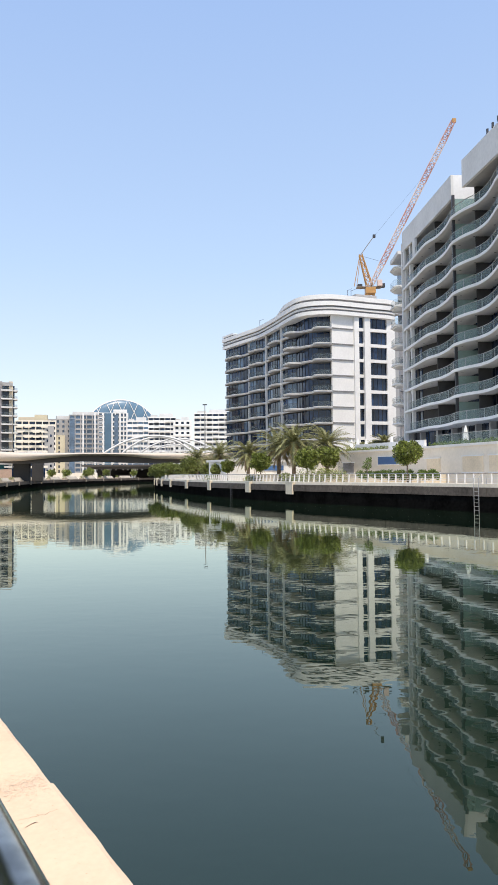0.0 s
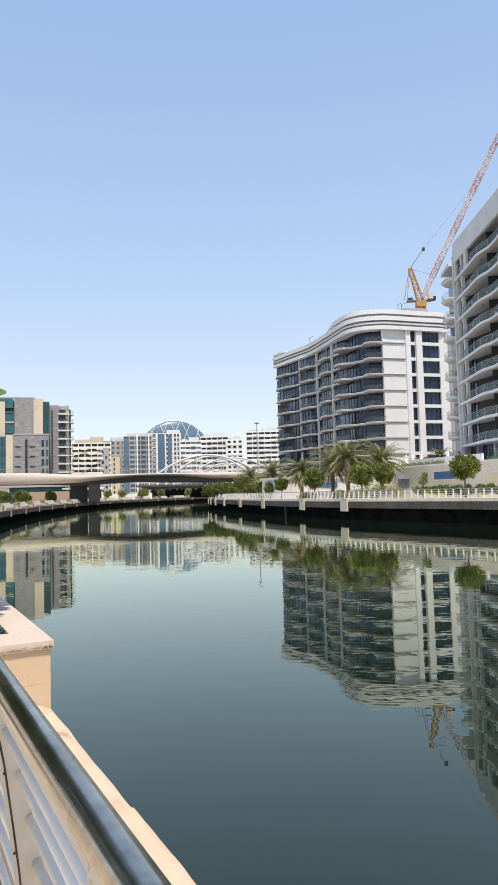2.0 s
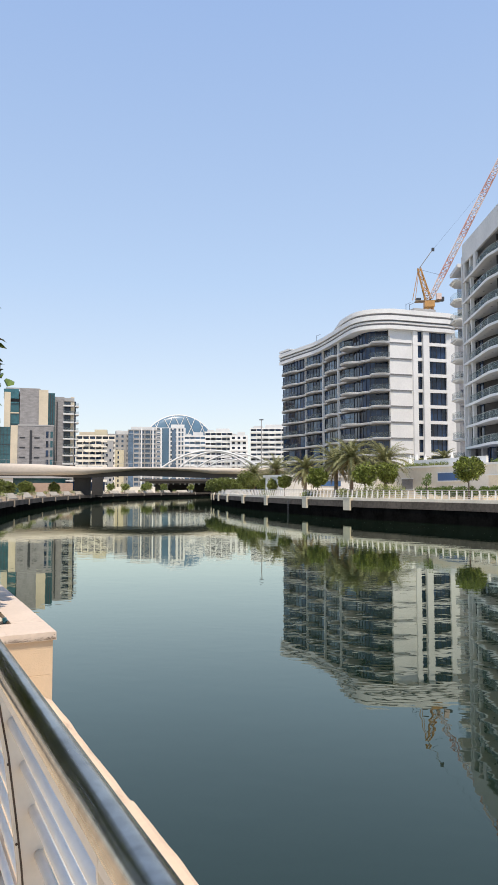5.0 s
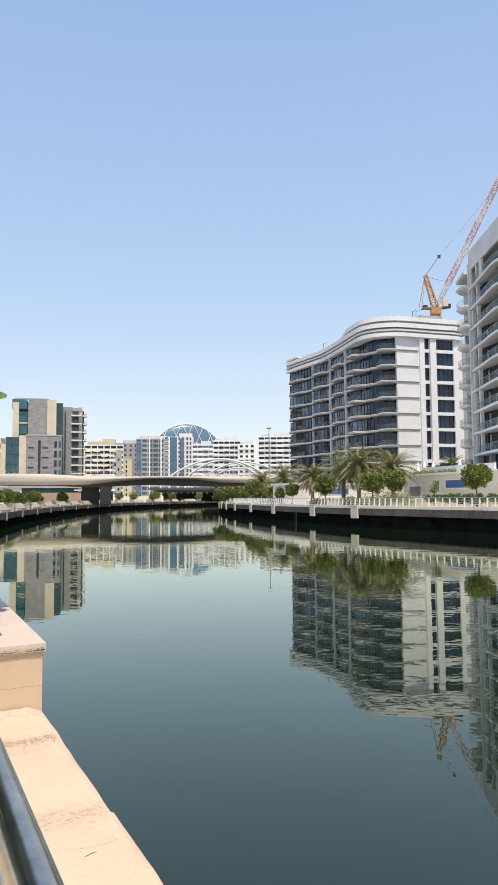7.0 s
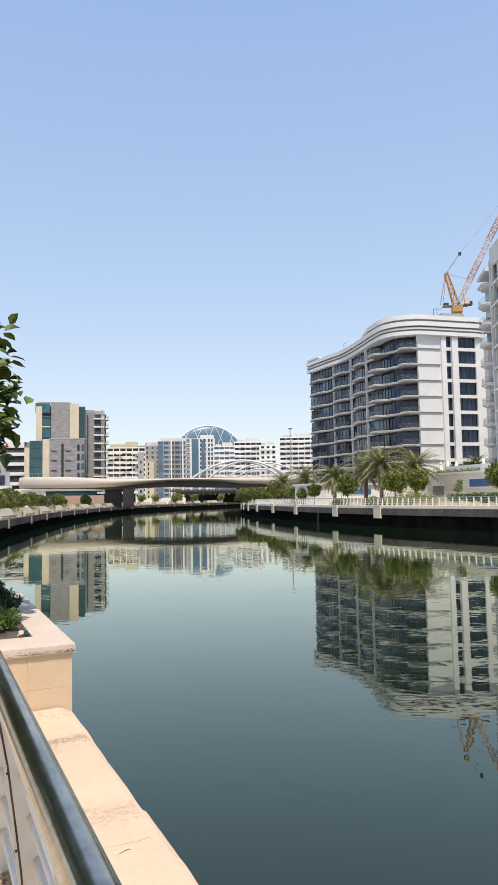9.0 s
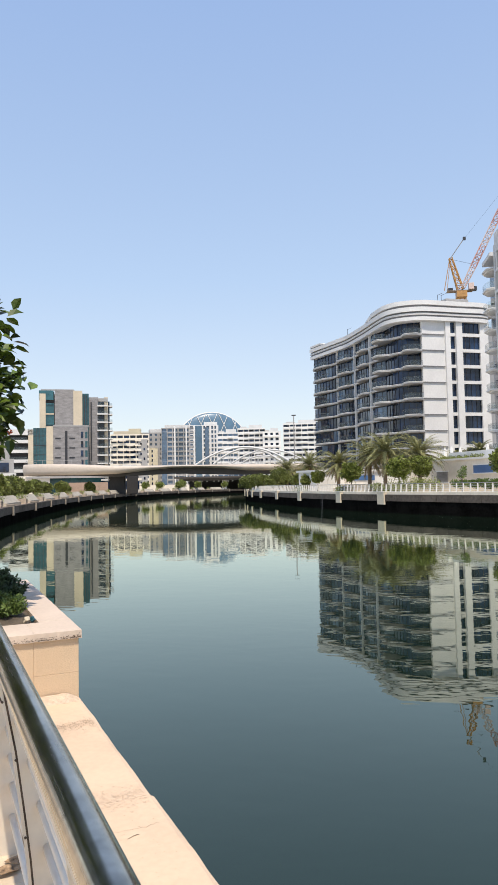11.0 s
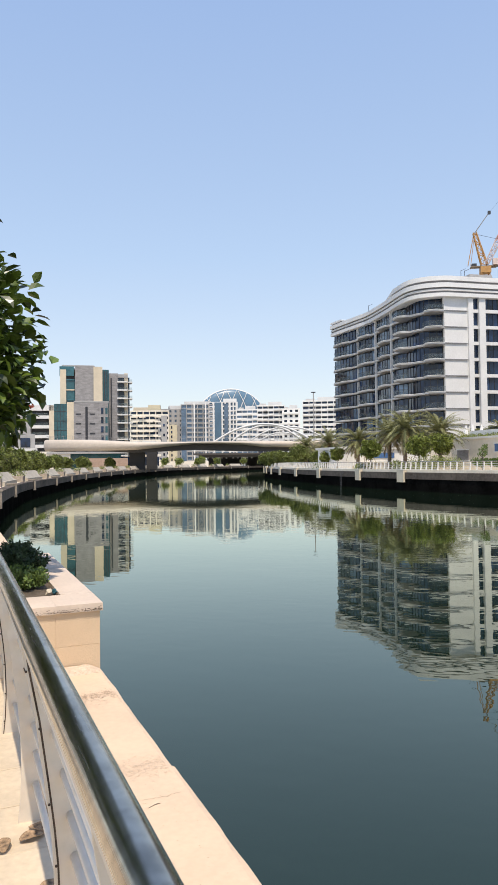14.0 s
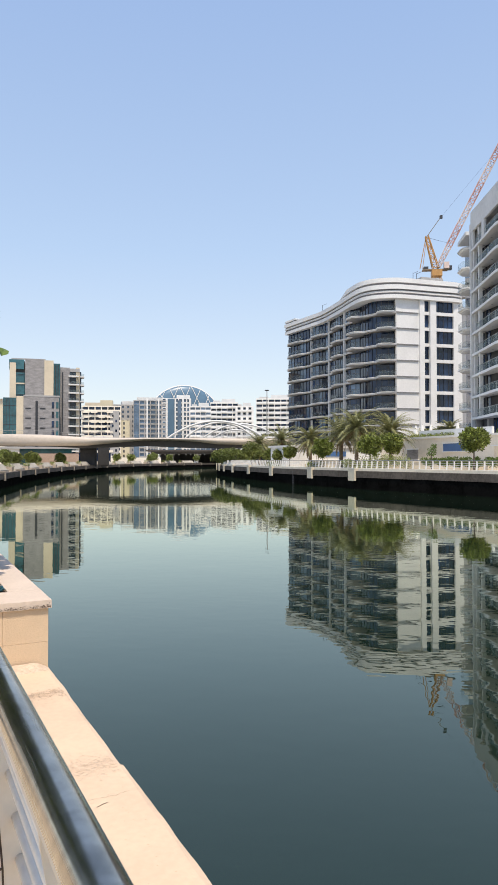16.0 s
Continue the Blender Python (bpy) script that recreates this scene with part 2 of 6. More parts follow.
M_DOME = mat("disc_tower_blue_glass", (0.085, 0.16, 0.23), 0.35, var=0.15, scale=0.02, fine=0.15, bump=0.0, spec=0.6)
M_STEEL = mat("brushed_stainless_rail", (0.47, 0.425, 0.365), 0.3, 1.0, var=0.2, scale=6, fine=40, bump=0.0)
# dull scuffs and wiped patches on the rail
sn, sl_ = M_STEEL.node_tree.nodes, M_STEEL.node_tree.links
scuff, dull = sn.new("ShaderNodeTexNoise"), sn.new("ShaderNodeMapRange")
scuff.inputs["Scale"].default_value, scuff.inputs["Detail"].default_value = 11.0, 8.0
dull.inputs["From Min"].default_value, dull.inputs["From Max"].default_value = 0.35, 0.65
dull.inputs["To Min"].default_value, dull.inputs["To Max"].default_value = 0.16, 0.30
sl_.new(scuff.outputs["Fac"], dull.inputs[0])
sl_.new(dull.outputs[0], sn["Principled BSDF"].inputs["Roughness"])
M_FIN = mat("pale_grey_painted_fin", (0.66, 0.575, 0.47), 0.45, var=0.05, scale=3, fine=25, bump=0.03)
M_SEAM = mat("rusty_dark_seam", (0.07, 0.045, 0.03), 0.8, var=0.5, scale=12, fine=60, bump=0.2)
M_BLUE = mat("blue_hoarding_panel", (0.06, 0.14, 0.31), 0.5, var=0.08, scale=0.3, fine=3, bump=0.03)
M_CANVAS = mat("white_umbrella_canvas", (0.80, 0.79, 0.76), 0.9, var=0.05, scale=3, fine=20, bump=0.1)
M_SOIL = mat("planter_soil", (0.10, 0.075, 0.05), 0.95, var=0.3, scale=8, fine=40, bump=0.6)
M_BRICKWALL = mat("pinkish_brown_wall", (0.42, 0.30, 0.23), 0.85, var=0.12, scale=0.5, fine=4, bump=0.1)

# cream painted parapet with blotchy, chipped coat
M_COPING = mat("peach_painted_coping", (0.66, 0.485, 0.335), 0.75, var=0.05, scale=2.5, fine=30, bump=0.12)
M_PLBODY = mat("peach_painted_block", (0.62, 0.455, 0.30), 0.85, var=0.06, scale=3, fine=110, bump=0.22)
M_CAP = mat("chipped_pale_cap", (0.62, 0.50, 0.40), 0.8, var=0.06, scale=3, fine=40, bump=0.2)
M_CHIPL = mat("pale_pitted_paint", (0.67, 0.52, 0.39), 0.95, var=0.1, scale=40, fine=170, bump=0.6, stain=(0.50, 0.37, 0.26))
M_CHIP = mat("bare_pitted_mortar", (0.50, 0.36, 0.25), 0.95, var=0.15, scale=40, fine=170, bump=0.6, stain=(0.34, 0.24, 0.165))


def water_material():
    m = bpy.data.materials.new("canal_water")
    m.use_nodes = True
    N, L = m.node_tree.nodes, m.node_tree.links
    N.remove(N["Principled BSDF"])
    body, gloss, mix = N.new("ShaderNodeBsdfDiffuse"), N.new("ShaderNodeBsdfGlossy"), N.new("ShaderNodeMixShader")
    body.inputs["Color"].default_value = (0.0076, 0.0168, 0.0104, 1)
    gloss.inputs["Color"].default_value = (0.95, 1.0, 0.87, 1)
    gloss.inputs["Roughness"].default_value = 0.006
    fres, power, boost = N.new("ShaderNodeFresnel"), N.new("ShaderNodeMath"), N.new("ShaderNodeMath")
    fres.inputs["IOR"].default_value = 1.33
    power.operation, boost.operation = 'POWER', 'MULTIPLY'
    power.inputs[1].default_value, boost.inputs[1].default_value = 0.90, 1.27
    cap = N.new("ShaderNodeMath")
    cap.operation = 'MINIMUM'
    cap.inputs[1].default_value = 0.78
    L.new(fres.outputs[0], power.inputs[0])
    L.new(power.outputs[0], boost.inputs[0])
    L.new(boost.outputs[0], cap.inputs[0])
    L.new(cap.outputs[0], mix.inputs[0])
    L.new(body.outputs[0], mix.inputs[1])
    L.new(gloss.outputs[0], mix.inputs[2])
    L.new(mix.outputs[0], N["Material Output"].inputs[0])
    tc = N.new("ShaderNodeTexCoord")
    hs = []
    for sc, st, rot, det in ((0.9, (0.7, 1.0, 1), 0.0, 2.0), (0.09, (1.0, 1.6, 1), 0.4, 2.0), (2.6, (0.7, 1.2, 1), 0.5, 1.5)):
        mp, nz = N.new("ShaderNodeMapping"), N.new("ShaderNodeTexNoise")
        mp.inputs["Scale"].default_value = st
        mp.inputs["Rotation"].default_value = (0, 0, rot)
        nz.inputs["Scale"].default_value = sc
        nz.inputs["Detail"].default_value = det
        L.new(tc.outputs["Object"], mp.inputs[0])
        L.new(mp.outputs[0], nz.inputs["Vector"])
        hs.append(nz)
    # calm and ruffled patches
    patch = N.new("ShaderNodeTexNoise")
    patch.inputs["Scale"].default_value = 0.02
    L.new(tc.outputs["Object"], patch.inputs["Vector"])
    pr = N.new("ShaderNodeMapRange")
    pr.inputs["From Min"].default_value, pr.inputs["From Max"].default_value = 0.4, 0.62
    pr.inputs["To Min"].default_value, pr.inputs["To Max"].default_value = 0.30, 1.0
    L.new(patch.outputs["Fac"], pr.inputs[0])
    prev = None
    for nz, dist, st in ((hs[1], 0.015, 0.4), (hs[0], 0.013, 0.50), (hs[2], 0.0032, 0.40)):
        bp = N.new("ShaderNodeBump")
        bp.inputs["Distance"].default_value = dist
        if nz is hs[0]:
            ml = N.new("ShaderNodeMath")
            ml.operation = 'MULTIPLY'
            ml.inputs[1].default_value = st
            L.new(pr.outputs[0], ml.inputs[0])
            L.new(ml.outputs[0], bp.inputs["Strength"])
        else:
            bp.inputs["Strength"].default_value = st
        L.new(nz.outputs["Fac"], bp.inputs["Height"])
        if prev:
            L.new(prev.outputs[0], bp.inputs["Normal"])
        prev = bp
    for sh in (body, gloss, fres):
        L.new(prev.outputs[0], sh.inputs["Normal"])
    return m


M_WATER = water_material()

# ---------------------------------------------------------------- water, land and quays
bm = bmesh.new()
bmesh.ops.create_grid(bm, x_segments=1, y_segments=1, size=2500, matrix=Matrix.Translation((0, 1200, 0)))
solo("water", bm, M_WATER, "still dark green canal water with faint ripples", "water", kind="structure")

DX, DY = -0.523, 0.852        # along the near parapet
NX, NY = 0.852, 0.523         # from the promenade to the water


def near(s, n, z=0.0):
    return Vector((DX * s + NX * n, DY * s + NY * n, z))


RZ_NEAR = math.atan2(DY, DX)
Q_PTS = [(60, -25), (44, 10), (34, 30), (28, 41), (23.5, 50), (19, 57.5), (14.6, 65.2), (10.6, 71.4), (5, 80), (-0.2, 90.5), (-6.6, 106.5), (-14, 129), (-19.5, 150), (-21, 165), (-14, 185), (10, 205), (60, 225), (140, 240)]
Q_PATH, _ = smooth_path(Q_PTS, 260)
Q_N = normals(Q_PATH, 1)            # towards the land on the far side
if Q_N[80][0] < 0:
    Q_N = -Q_N
L_PTS = [(-8.4, 15.6), (-12.6, 23), (-18.5, 34), (-24.5, 47), (-30.5, 62), (-35.5, 79), (-42.5, 104), (-50, 138), (-56, 178), (-59, 215), (-55, 250), (-44, 290), (-26, 330), (5, 360), (60, 385), (140, 400)]
L_PATH, _ = smooth_path(L_PTS, 240)
L_N = normals(L_PATH, -1)
if L_N[60][0] > 0:
    L_N = -L_N

ZQ, ZL, ZF = 2.03, 1.75, 1.91       # heights of the far coping, the left coping and the near floor
bm = bmesh.new()
prism(bm, [(p[0] + n[0] * 0.5, p[1] + n[1] * 0.5) for p, n in zip(Q_PATH[::3], Q_N[::3])] + [(2400, 240), (2400, -400), (70, -60)], -2.0, ZQ - 0.12)
solo("ground", bm, M_GROUND, "sandy and paved ground behind the far quay", "ground", kind="structure")
bm = bmesh.new()
prism(bm, [(p[0] + n[0] * 0.5, p[1] + n[1] * 0.5) for p, n in zip(L_PATH[::3], L_N[::3])] + [(2400, 400), (2400, 3600), (-2400, 3600), (-2400, -1200), (-14, -25), (-9, 10)], -2.0, ZL - 0.13)
solo("ground_beyond", bm, M_GROUND, "paved and sandy ground round the canal bend", "ground", kind="structure")


def quay(name, path, nrm, ztop, label, seam_from, seam_to):
    root = thing(name, *path[len(path) // 3][:2], 0, 0, label, "quay wall", kind="structure")
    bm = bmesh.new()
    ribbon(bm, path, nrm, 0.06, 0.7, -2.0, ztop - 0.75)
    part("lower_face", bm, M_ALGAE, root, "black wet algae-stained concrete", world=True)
    a = seam_from
    while a < seam_to:
        b = min(a + 4, seam_to)
        bm = bmesh.new()
        seg, sn = path[a:b + 1].copy(), nrm[a:b + 1]
        if b < seam_to:
            seg[-1] = seg[-1] + (seg[-2] - seg[-1]) * 0.03
        ribbon(bm, seg, sn, 0.0, 0.75, ztop - 0.72, ztop)
        part("coping_block", bm, M_QUAY, root, world=True)
        a = b
    return root


quay("quay_wall", Q_PATH, Q_N, ZQ, "long curved concrete quay with a dark wet foot", 4, 250)
quay("quay_wall", L_PATH, L_N, ZL, "curved concrete quay with a dark wet foot on the bend", 0, 230)

# promenade paving strips behind both copings
bm = bmesh.new()
ribbon(bm, Q_PATH, Q_N, 0.76, 7.0, ZQ - 0.4, ZQ - 0.05)
solo("pavement", bm, M_PALE, "pale beige promenade paving behind the far quay", "pavement", kind="structure")
bm = bmesh.new()
ribbon(bm, L_PATH, L_N, 0.76, 6.0, ZL - 0.4, ZL - 0.05)
solo("pavement", bm, M_PALE, "pale beige promenade paving round the bend", "pavement", kind="structure")


# pale kerb that carries the far railing
bm = bmesh.new()
ribbon(bm, Q_PATH, Q_N, 0.22, 0.74, ZQ + 0.002, ZQ + 0.30)
solo("kerb", bm, M_KERB, "pale cream stone kerb under the far railing", "kerb", kind="structure")


def quay_pier(path, nrm, i, ztop, w, h, proud, label, m=None):
    p, n = path[i], nrm[i]
    root = thing("quay_pier", p[0], p[1], ztop - h, math.degrees(math.atan2(n[1], n[0])) + 90, label, "pier", "piers along the quay")
    bm = bmesh.new()
    box(bm, 0, -0.3 + proud, 0, w, 0.62 + proud, h)
    part("block", bm, m or M_PALE, root)
    bm = bmesh.new()
    box(bm, 0, -0.3 + proud, h, w + 0.08, 0.7 + proud, 0.1)
    part("cap", bm, m or M_PLAZA, root)
    return root


def index_near(path, x, y):
    return int(np.argmin(np.hypot(path[:, 0] - x, path[:, 1] - y)))


for x, y in ((5, 80), (-0.2, 90.5), (-5.9, 105), (-10.5, 117), (-14.5, 130), (-17.4, 141), (-19.5, 150), (-20.6, 158)):
    quay_pier(Q_PATH, Q_N, index_near(Q_PATH, x, y), ZQ + 0.25, 1.35, 1.35, 0.1, "square pale stone block on the quay edge")
for k in range(12, 200, 7):
    quay_pier(L_PATH, L_N, k, ZL + 0.12, 0.36, 1.0, 0.1, "slim stone post on the quay edge of the bend", M_POST)

# ---------------------------------------------------------------- near parapet, planter and railing
floor_root = thing("floor", *near(2.0, -1.0, 0)[:2], 0, 0, "sunlit beige promenade floor tiles", "floor", kind="structure")
bm = bmesh.new()
prism(bm, [near(-9, 0.39), near(18.2, 0.39), near(18.2, -14), near(-9, -14)], -0.5, ZF - 0.03)
part("floor_bed", bm, M_PALE, floor_root, world=True)

parapet = thing("wall_parapet", *near(3.0, 0.7)[:2], 0, 0, "peach-painted kerb wall with a cracked broad coping", "parapet", kind="structure")
bm = bmesh.new()
prism(bm, [near(-9, 0.41), near(18.0, 0.41), near(18.0, 0.975), near(-9, 0.975)], -1.5, 1.80)
part("parapet_wall", bm, M_PLBODY, parapet, world=True)


def coping_run(s0, s1, z, dn=0.0):
    """One coping length: rounded outer arris, slightly worn."""
    bm = bmesh.new()
    prof = [(0.395, z - 0.14), (0.395, z - 0.012), (0.41, z), (0.955, z), (0.980, z - 0.010), (0.993, z - 0.034), (0.993, z - 0.14)]
    steps = max(3, int((s1 - s0) / 0.07))
    rows = []
    for i in range(steps + 1):
        s = s0 + (s1 - s0) * i / steps
        row = []
        for k, (n, zz) in enumerate(prof):
            w = 0.006 * noise.noise(Vector((s * 4.0, k * 1.7, z))) if 3 <= k <= 5 else 0.0
            row.append(bm.verts.new(near(s, n + w + (dn if k > 2 else 0), zz + (w * 0.6 if k > 3 else 0.0))))
        rows.append(row)
    for a, b in zip(rows, rows[1:]):
        for k in range(len(prof)):
            j = (k + 1) % len(prof)
            bm.faces.new((a[k], b[k], b[j], a[j]))
    bm.faces.new(rows[0])
    bm.faces.new(rows[-1][::-1])
    return bm


KZ = 1.94
cuts = [-9, -7.0, -4.8, -2.6, -0.4, 1.1, 3.355, 4.50, 5.2]
for a, b in zip(cuts, cuts[1:]):
    part("coping_stone", coping_run(a, b - 0.001, KZ, 0.029 if b < 3.5 else 0.018), M_COPING, parapet, world=True)
cuts = [8.22, 10.3, 12.4, 14.5, 16.6, 18.0]
for a, b in zip(cuts, cuts[1:]):
    part("coping_stone", coping_run(a, b - 0.006, KZ), M_COPING, parapet, world=True)
# pitted bands, chips and a hairline crack in the paint
rng = random.Random(4)


def chip(bm, s, n, r, z):
    k = rng.randint(5, 8)
    a0 = rng.uniform(0, math.tau)
    pts = [(a0 + i * math.tau / k, r * rng.uniform(0.45, 1.15)) for i in range(k)]
    bm.faces.new([bm.verts.new(near(s + q * math.cos(a) * 0.8, n + q * math.sin(a) * 1.3, z)) for a, q in pts])


for s0, half, count in ((3.38, 0.13, 1500), (4.53, 0.075, 1500), (4.42, 0.12, 500), (5.06, 0.05, 420)):
    bm = bmesh.new()
    for _ in range(count):
        n = rng.uniform(0.42, 0.975)
        mid = s0 + 0.035 * noise.noise(Vector((n * 20, s0, 0)))
        chip(bm, mid + rng.gauss(0, half * 0.5), n, rng.uniform(0.001, 0.0045) * (1.6 if rng.random() < 0.12 else 1), KZ + 0.0008 + rng.uniform(0, 0.0004))
    tagged(part("worn_patch", bm, M_CHIP if s0 > 4.5 else M_CHIPL, parapet, "bare pitted mortar", world=True), kind="stuff")
bm = bmesh.new()
for _ in range(110):
    chip(bm, rng.uniform(1.4, 3.2), rng.uniform(0.5, 0.95), rng.uniform(0.001, 0.0035), KZ + 0.0008)
tagged(part("speckle", bm, M_CHIP, parapet, world=True), kind="stuff")
for s1, n1, n2, w in ((3.06, 0.72, 0.955, 0.0006), (2.98, 0.785, 0.84, 0.0020)):
    bm = bmesh.new()
    pts = []
    s, n = s1, n1
    while n < n2:
        pts.append((s, n))
        n += 0.006 + rng.random() * 0.010
        s += rng.uniform(-0.006, 0.010) if w < 0.002 else rng.uniform(-0.010, 0.010)
    for (a0, b0), (a1, b1) in zip(pts, pts[1:]):
        q = w * rng.uniform(0.6, 1.3)
        bm.faces.new([bm.verts.new(near(a, b, KZ + 0.0014)) for a, b in ((a0 - q, b0), (a1 - q, b1), (a1 + q, b1), (a0 + q, b0))])
    part("crack", bm, M_SEAM, parapet, world=True)

# rough mortar heaped where the coping meets the planter
bm = bmesh.new()
cols = 26
rows = []
for i in range(cols + 1):
    n = 0.432 + 0.545 * i / cols
    lift = min(1.0, (cols - i) / 4 + 0.15)
    row = []
    for s, h in ((5.018, 0.0), (5.045, 0.010), (5.075, 0.022), (5.105, 0.036), (5.134, 0.040)):
        w = 0.006 * noise.noise(Vector((n * 45, s * 60, 0)))
        row.append(bm.verts.new(near(s + w - 0.02 * math.sin(i / cols * math.pi), n, KZ - 0.002 + h * lift + (w * 0.7 if h else 0))))
    row += [bm.verts.new(near(5.134, n, KZ - 0.01)), bm.verts.new(near(5.02, n, KZ - 0.01))]
    rows.append(row)
for a, b in zip(rows, rows[1:]):
    for k in range(7):
        bm.faces.new((a[k], b[k], b[(k + 1) % 7], a[(k + 1) % 7]))
bm.faces.new(rows[0])
bm.faces.new(rows[-1][::-1])
part("mortar_fillet", bm, M_CHIPL, parapet, "rough pitted mortar", world=True)

# planter
PL0, PL1, PLN0, PLN1, PLZ = 5.115, 8.2, 0.43, 0.993, 2.41
planter = thing("planter_box", *near(6.6, 0.7)[:2], ZF, 0, "peach block planter with a chipped pale stone rim", "planter")


def slab(bm, s0, s1, n0, n1, z0, z1):
    prism(bm, [near(s0, n0), near(s1, n0), near(s1, n1), near(s0, n1)], z0, z1)


for z0, z1 in ((-0.9, 0.1), (0.1, 0.6), (0.6, 1.1), (1.1, 1.6), (1.6, 1.86), (1.86, 2.112), (2.112, 2.352)):
    for n0, n1 in ((PLN0, 0.685), (0.685, PLN1)):
        bm = bmesh.new()
        slab(bm, PL0 + 0.02, PL0 + 0.22, n0 + 0.0004, n1 - 0.0004, z0 + 0.0005, z1 - 0.0005)
        bmesh.ops.bevel(bm, geom=bm.edges[:], offset=0.0018, segments=1, affect='EDGES')
        part("block", bm, M_PLBODY, planter, world=True)
bm = bmesh.new()
slab(bm, PL0 + 0.222, PL1, 0.83, PLN1 - 0.003, -1.2, 2.35)
slab(bm, PL0 + 0.222, PL1, PLN0, PLN0 + 0.06, ZF, 2.35)
slab(bm, PL1 - 0.1, PL1, PLN0 + 0.06, 0.83, ZF, 2.35)
part("side_wall", bm, M_PLBODY, planter, world=True)


def rim(s0, s1, n0, n1, seed):
    """A rim stone whose lower arris is broken and pitted."""
    bm = bmesh.new()
    ns, nn = max(4, int((s1 - s0) / 0.035)), max(4, int((n1 - n0) / 0.035))
    grid = {}
    for i in range(ns + 1):
        for j in range(nn + 1):
            s, n = s0 + (s1 - s0) * i / ns, n0 + (n1 - n0) * j / nn
            e = i in (0, ns) or j in (0, nn)
            k = noise.noise(Vector((s * 18, n * 18, seed)))
            top = PLZ + 0.001 * k - (0.004 + 0.003 * abs(k) if e else 0)
            o = 0.004 * noise.noise(Vector((s * 70, n * 70, seed + 5))) if e else 0
            grid[i, j] = (bm.verts.new(near(s + (o if i in (0, ns) else 0), n + (o if j in (0, nn) else 0), top)), bm.verts.new(near(s, n, PLZ - 0.060 + 0.004 * k)))
    for i in range(ns):
        for j in range(nn):
            q = [(i, j), (i + 1, j), (i + 1, j + 1), (i, j + 1)]
            bm.faces.new([grid[c][0] for c in q])
            bm.faces.new([grid[c][1] for c in q[::-1]])
    edge = [(i, 0) for i in range(ns)] + [(ns, j) for j in range(nn)] + [(i, nn) for i in range(ns, 0, -1)] + [(0, j) for j in range(nn, 0, -1)]
    for a, b in zip(edge, edge[1:] + edge[:1]):
        bm.faces.new((grid[a][0], grid[b][0], grid[b][1], grid[a][1]))
    return bm


for k, (s0, s1, n0, n1) in enumerate(((PL0, 5.55, PLN0 - 0.02, 0.6852), (PL0, 5.55, 0.686, 1.012), (5.553, 6.9, 0.775, 1.012), (6.903, 8.24, 0.775, 1.012))):
    part("rim_stone", rim(s0, s1, n0, n1, k * 3.1), M_CAP, planter, world=True)
# dark pits along the broken front arris of the rim
bm = bmesh.new()
for _ in range(280):
    n, z = 0.45 + 0.555 * rng.random() ** 0.6, PLZ - 0.055 + abs(rng.gauss(0, 0.010))
    r = rng.uniform(0.0008, 0.0036)
    k, a0 = 6, rng.uniform(0, 6)
    bm.faces.new([bm.verts.new(near(PL0 - 0.0062, n + 1.6 * r * rng.uniform(0.5, 1.1) * math.cos(a0 + i * math.tau / k), z + r * rng.uniform(0.5, 1.1) * math.sin(a0 + i * math.tau / k))) for i in range(k)])
tagged(part("pitting", bm, M_SEAM, planter, "dark pitted edge", world=True), kind="stuff")
bm = bmesh.new()
slab(bm, PL0 + 0.222, PL1 - 0.1, PLN0 + 0.06, 0.83, 1.95, 2.385)
part("soil", bm, M_SOIL, planter, world=True)

# railing: fins, tubes and the steel handrail
railing = thing("railing", *near(2.0, 0.25)[:2], ZF, 0, "white steel railing with fins, tubes and a stainless handrail", "railing")
TUBES = ((0.249, 2.778), (0.283, 2.660), (0.308, 2.540), (0.325, 2.420), (0.335, 2.305), (0.342, 2.188), (0.341, 2.060))
R_N, R_Z = 0.2145, 2.944


def fin(s, double):
    prof_in = [(0.192, 2.932), (0.196, 2.88), (0.204, 2.832), (0.231, 2.69), (0.254, 2.52), (0.269, 2.40), (0.279, 2.29), (0.284, 2.133), (0.279, 2.0), (0.270, ZF)]
    prof_out = [(0.375, ZF), (0.380, 2.0), (0.386, 2.2), (0.378, 2.36), (0.356, 2.55), (0.322, 2.70), (0.276, 2.83), (0.244, 2.89), (0.228, 2.932)]
    made = []
    for o in ((-0.011, 0.011) if double else (0.0,)):
        bm = bmesh.new()
        lo = [bm.verts.new(near(s + o - 0.005, n, z)) for n, z in prof_in + prof_out]
        hi = [bm.verts.new(near(s + o + 0.005, n, z)) for n, z in prof_in + prof_out]
        bm.faces.new(lo)
        bm.faces.new(hi[::-1])
        for i in range(len(lo)):
            j = (i + 1) % len(lo)
            bm.faces.new((lo[i], hi[i], hi[j], lo[j]))
        made.append(part("fin", bm, M_FIN, railing, world=True))
    if double:
        bm = bmesh.new()
        for (n0, z0), (n1, z1) in zip(prof_in, prof_in[1:]):
            bm.faces.new([bm.verts.new(near(s - 0.0168, n, z)) for n, z in ((n0 + 0.007, z0), (n0 + 0.0125, z0), (n1 + 0.0125, z1), (n1 + 0.007, z1))])
        part("seam", bm, M_SEAM, made[0], "rust-stained dark gap", world=True)
        for n, z in ((0.203, 2.83), (0.238, 2.67), (0.263, 2.46), (0.281, 2.29), (0.286, 2.13), (0.281, 1.98)):
            bm = bmesh.new()
            tube(bm, [near(s - 0.020, n + 0.002, z), near(s + 0.020, n + 0.002, z)], 0.0035, 6)
            part("bolt", bm, M_SEAM, made[1], world=True)
    return made


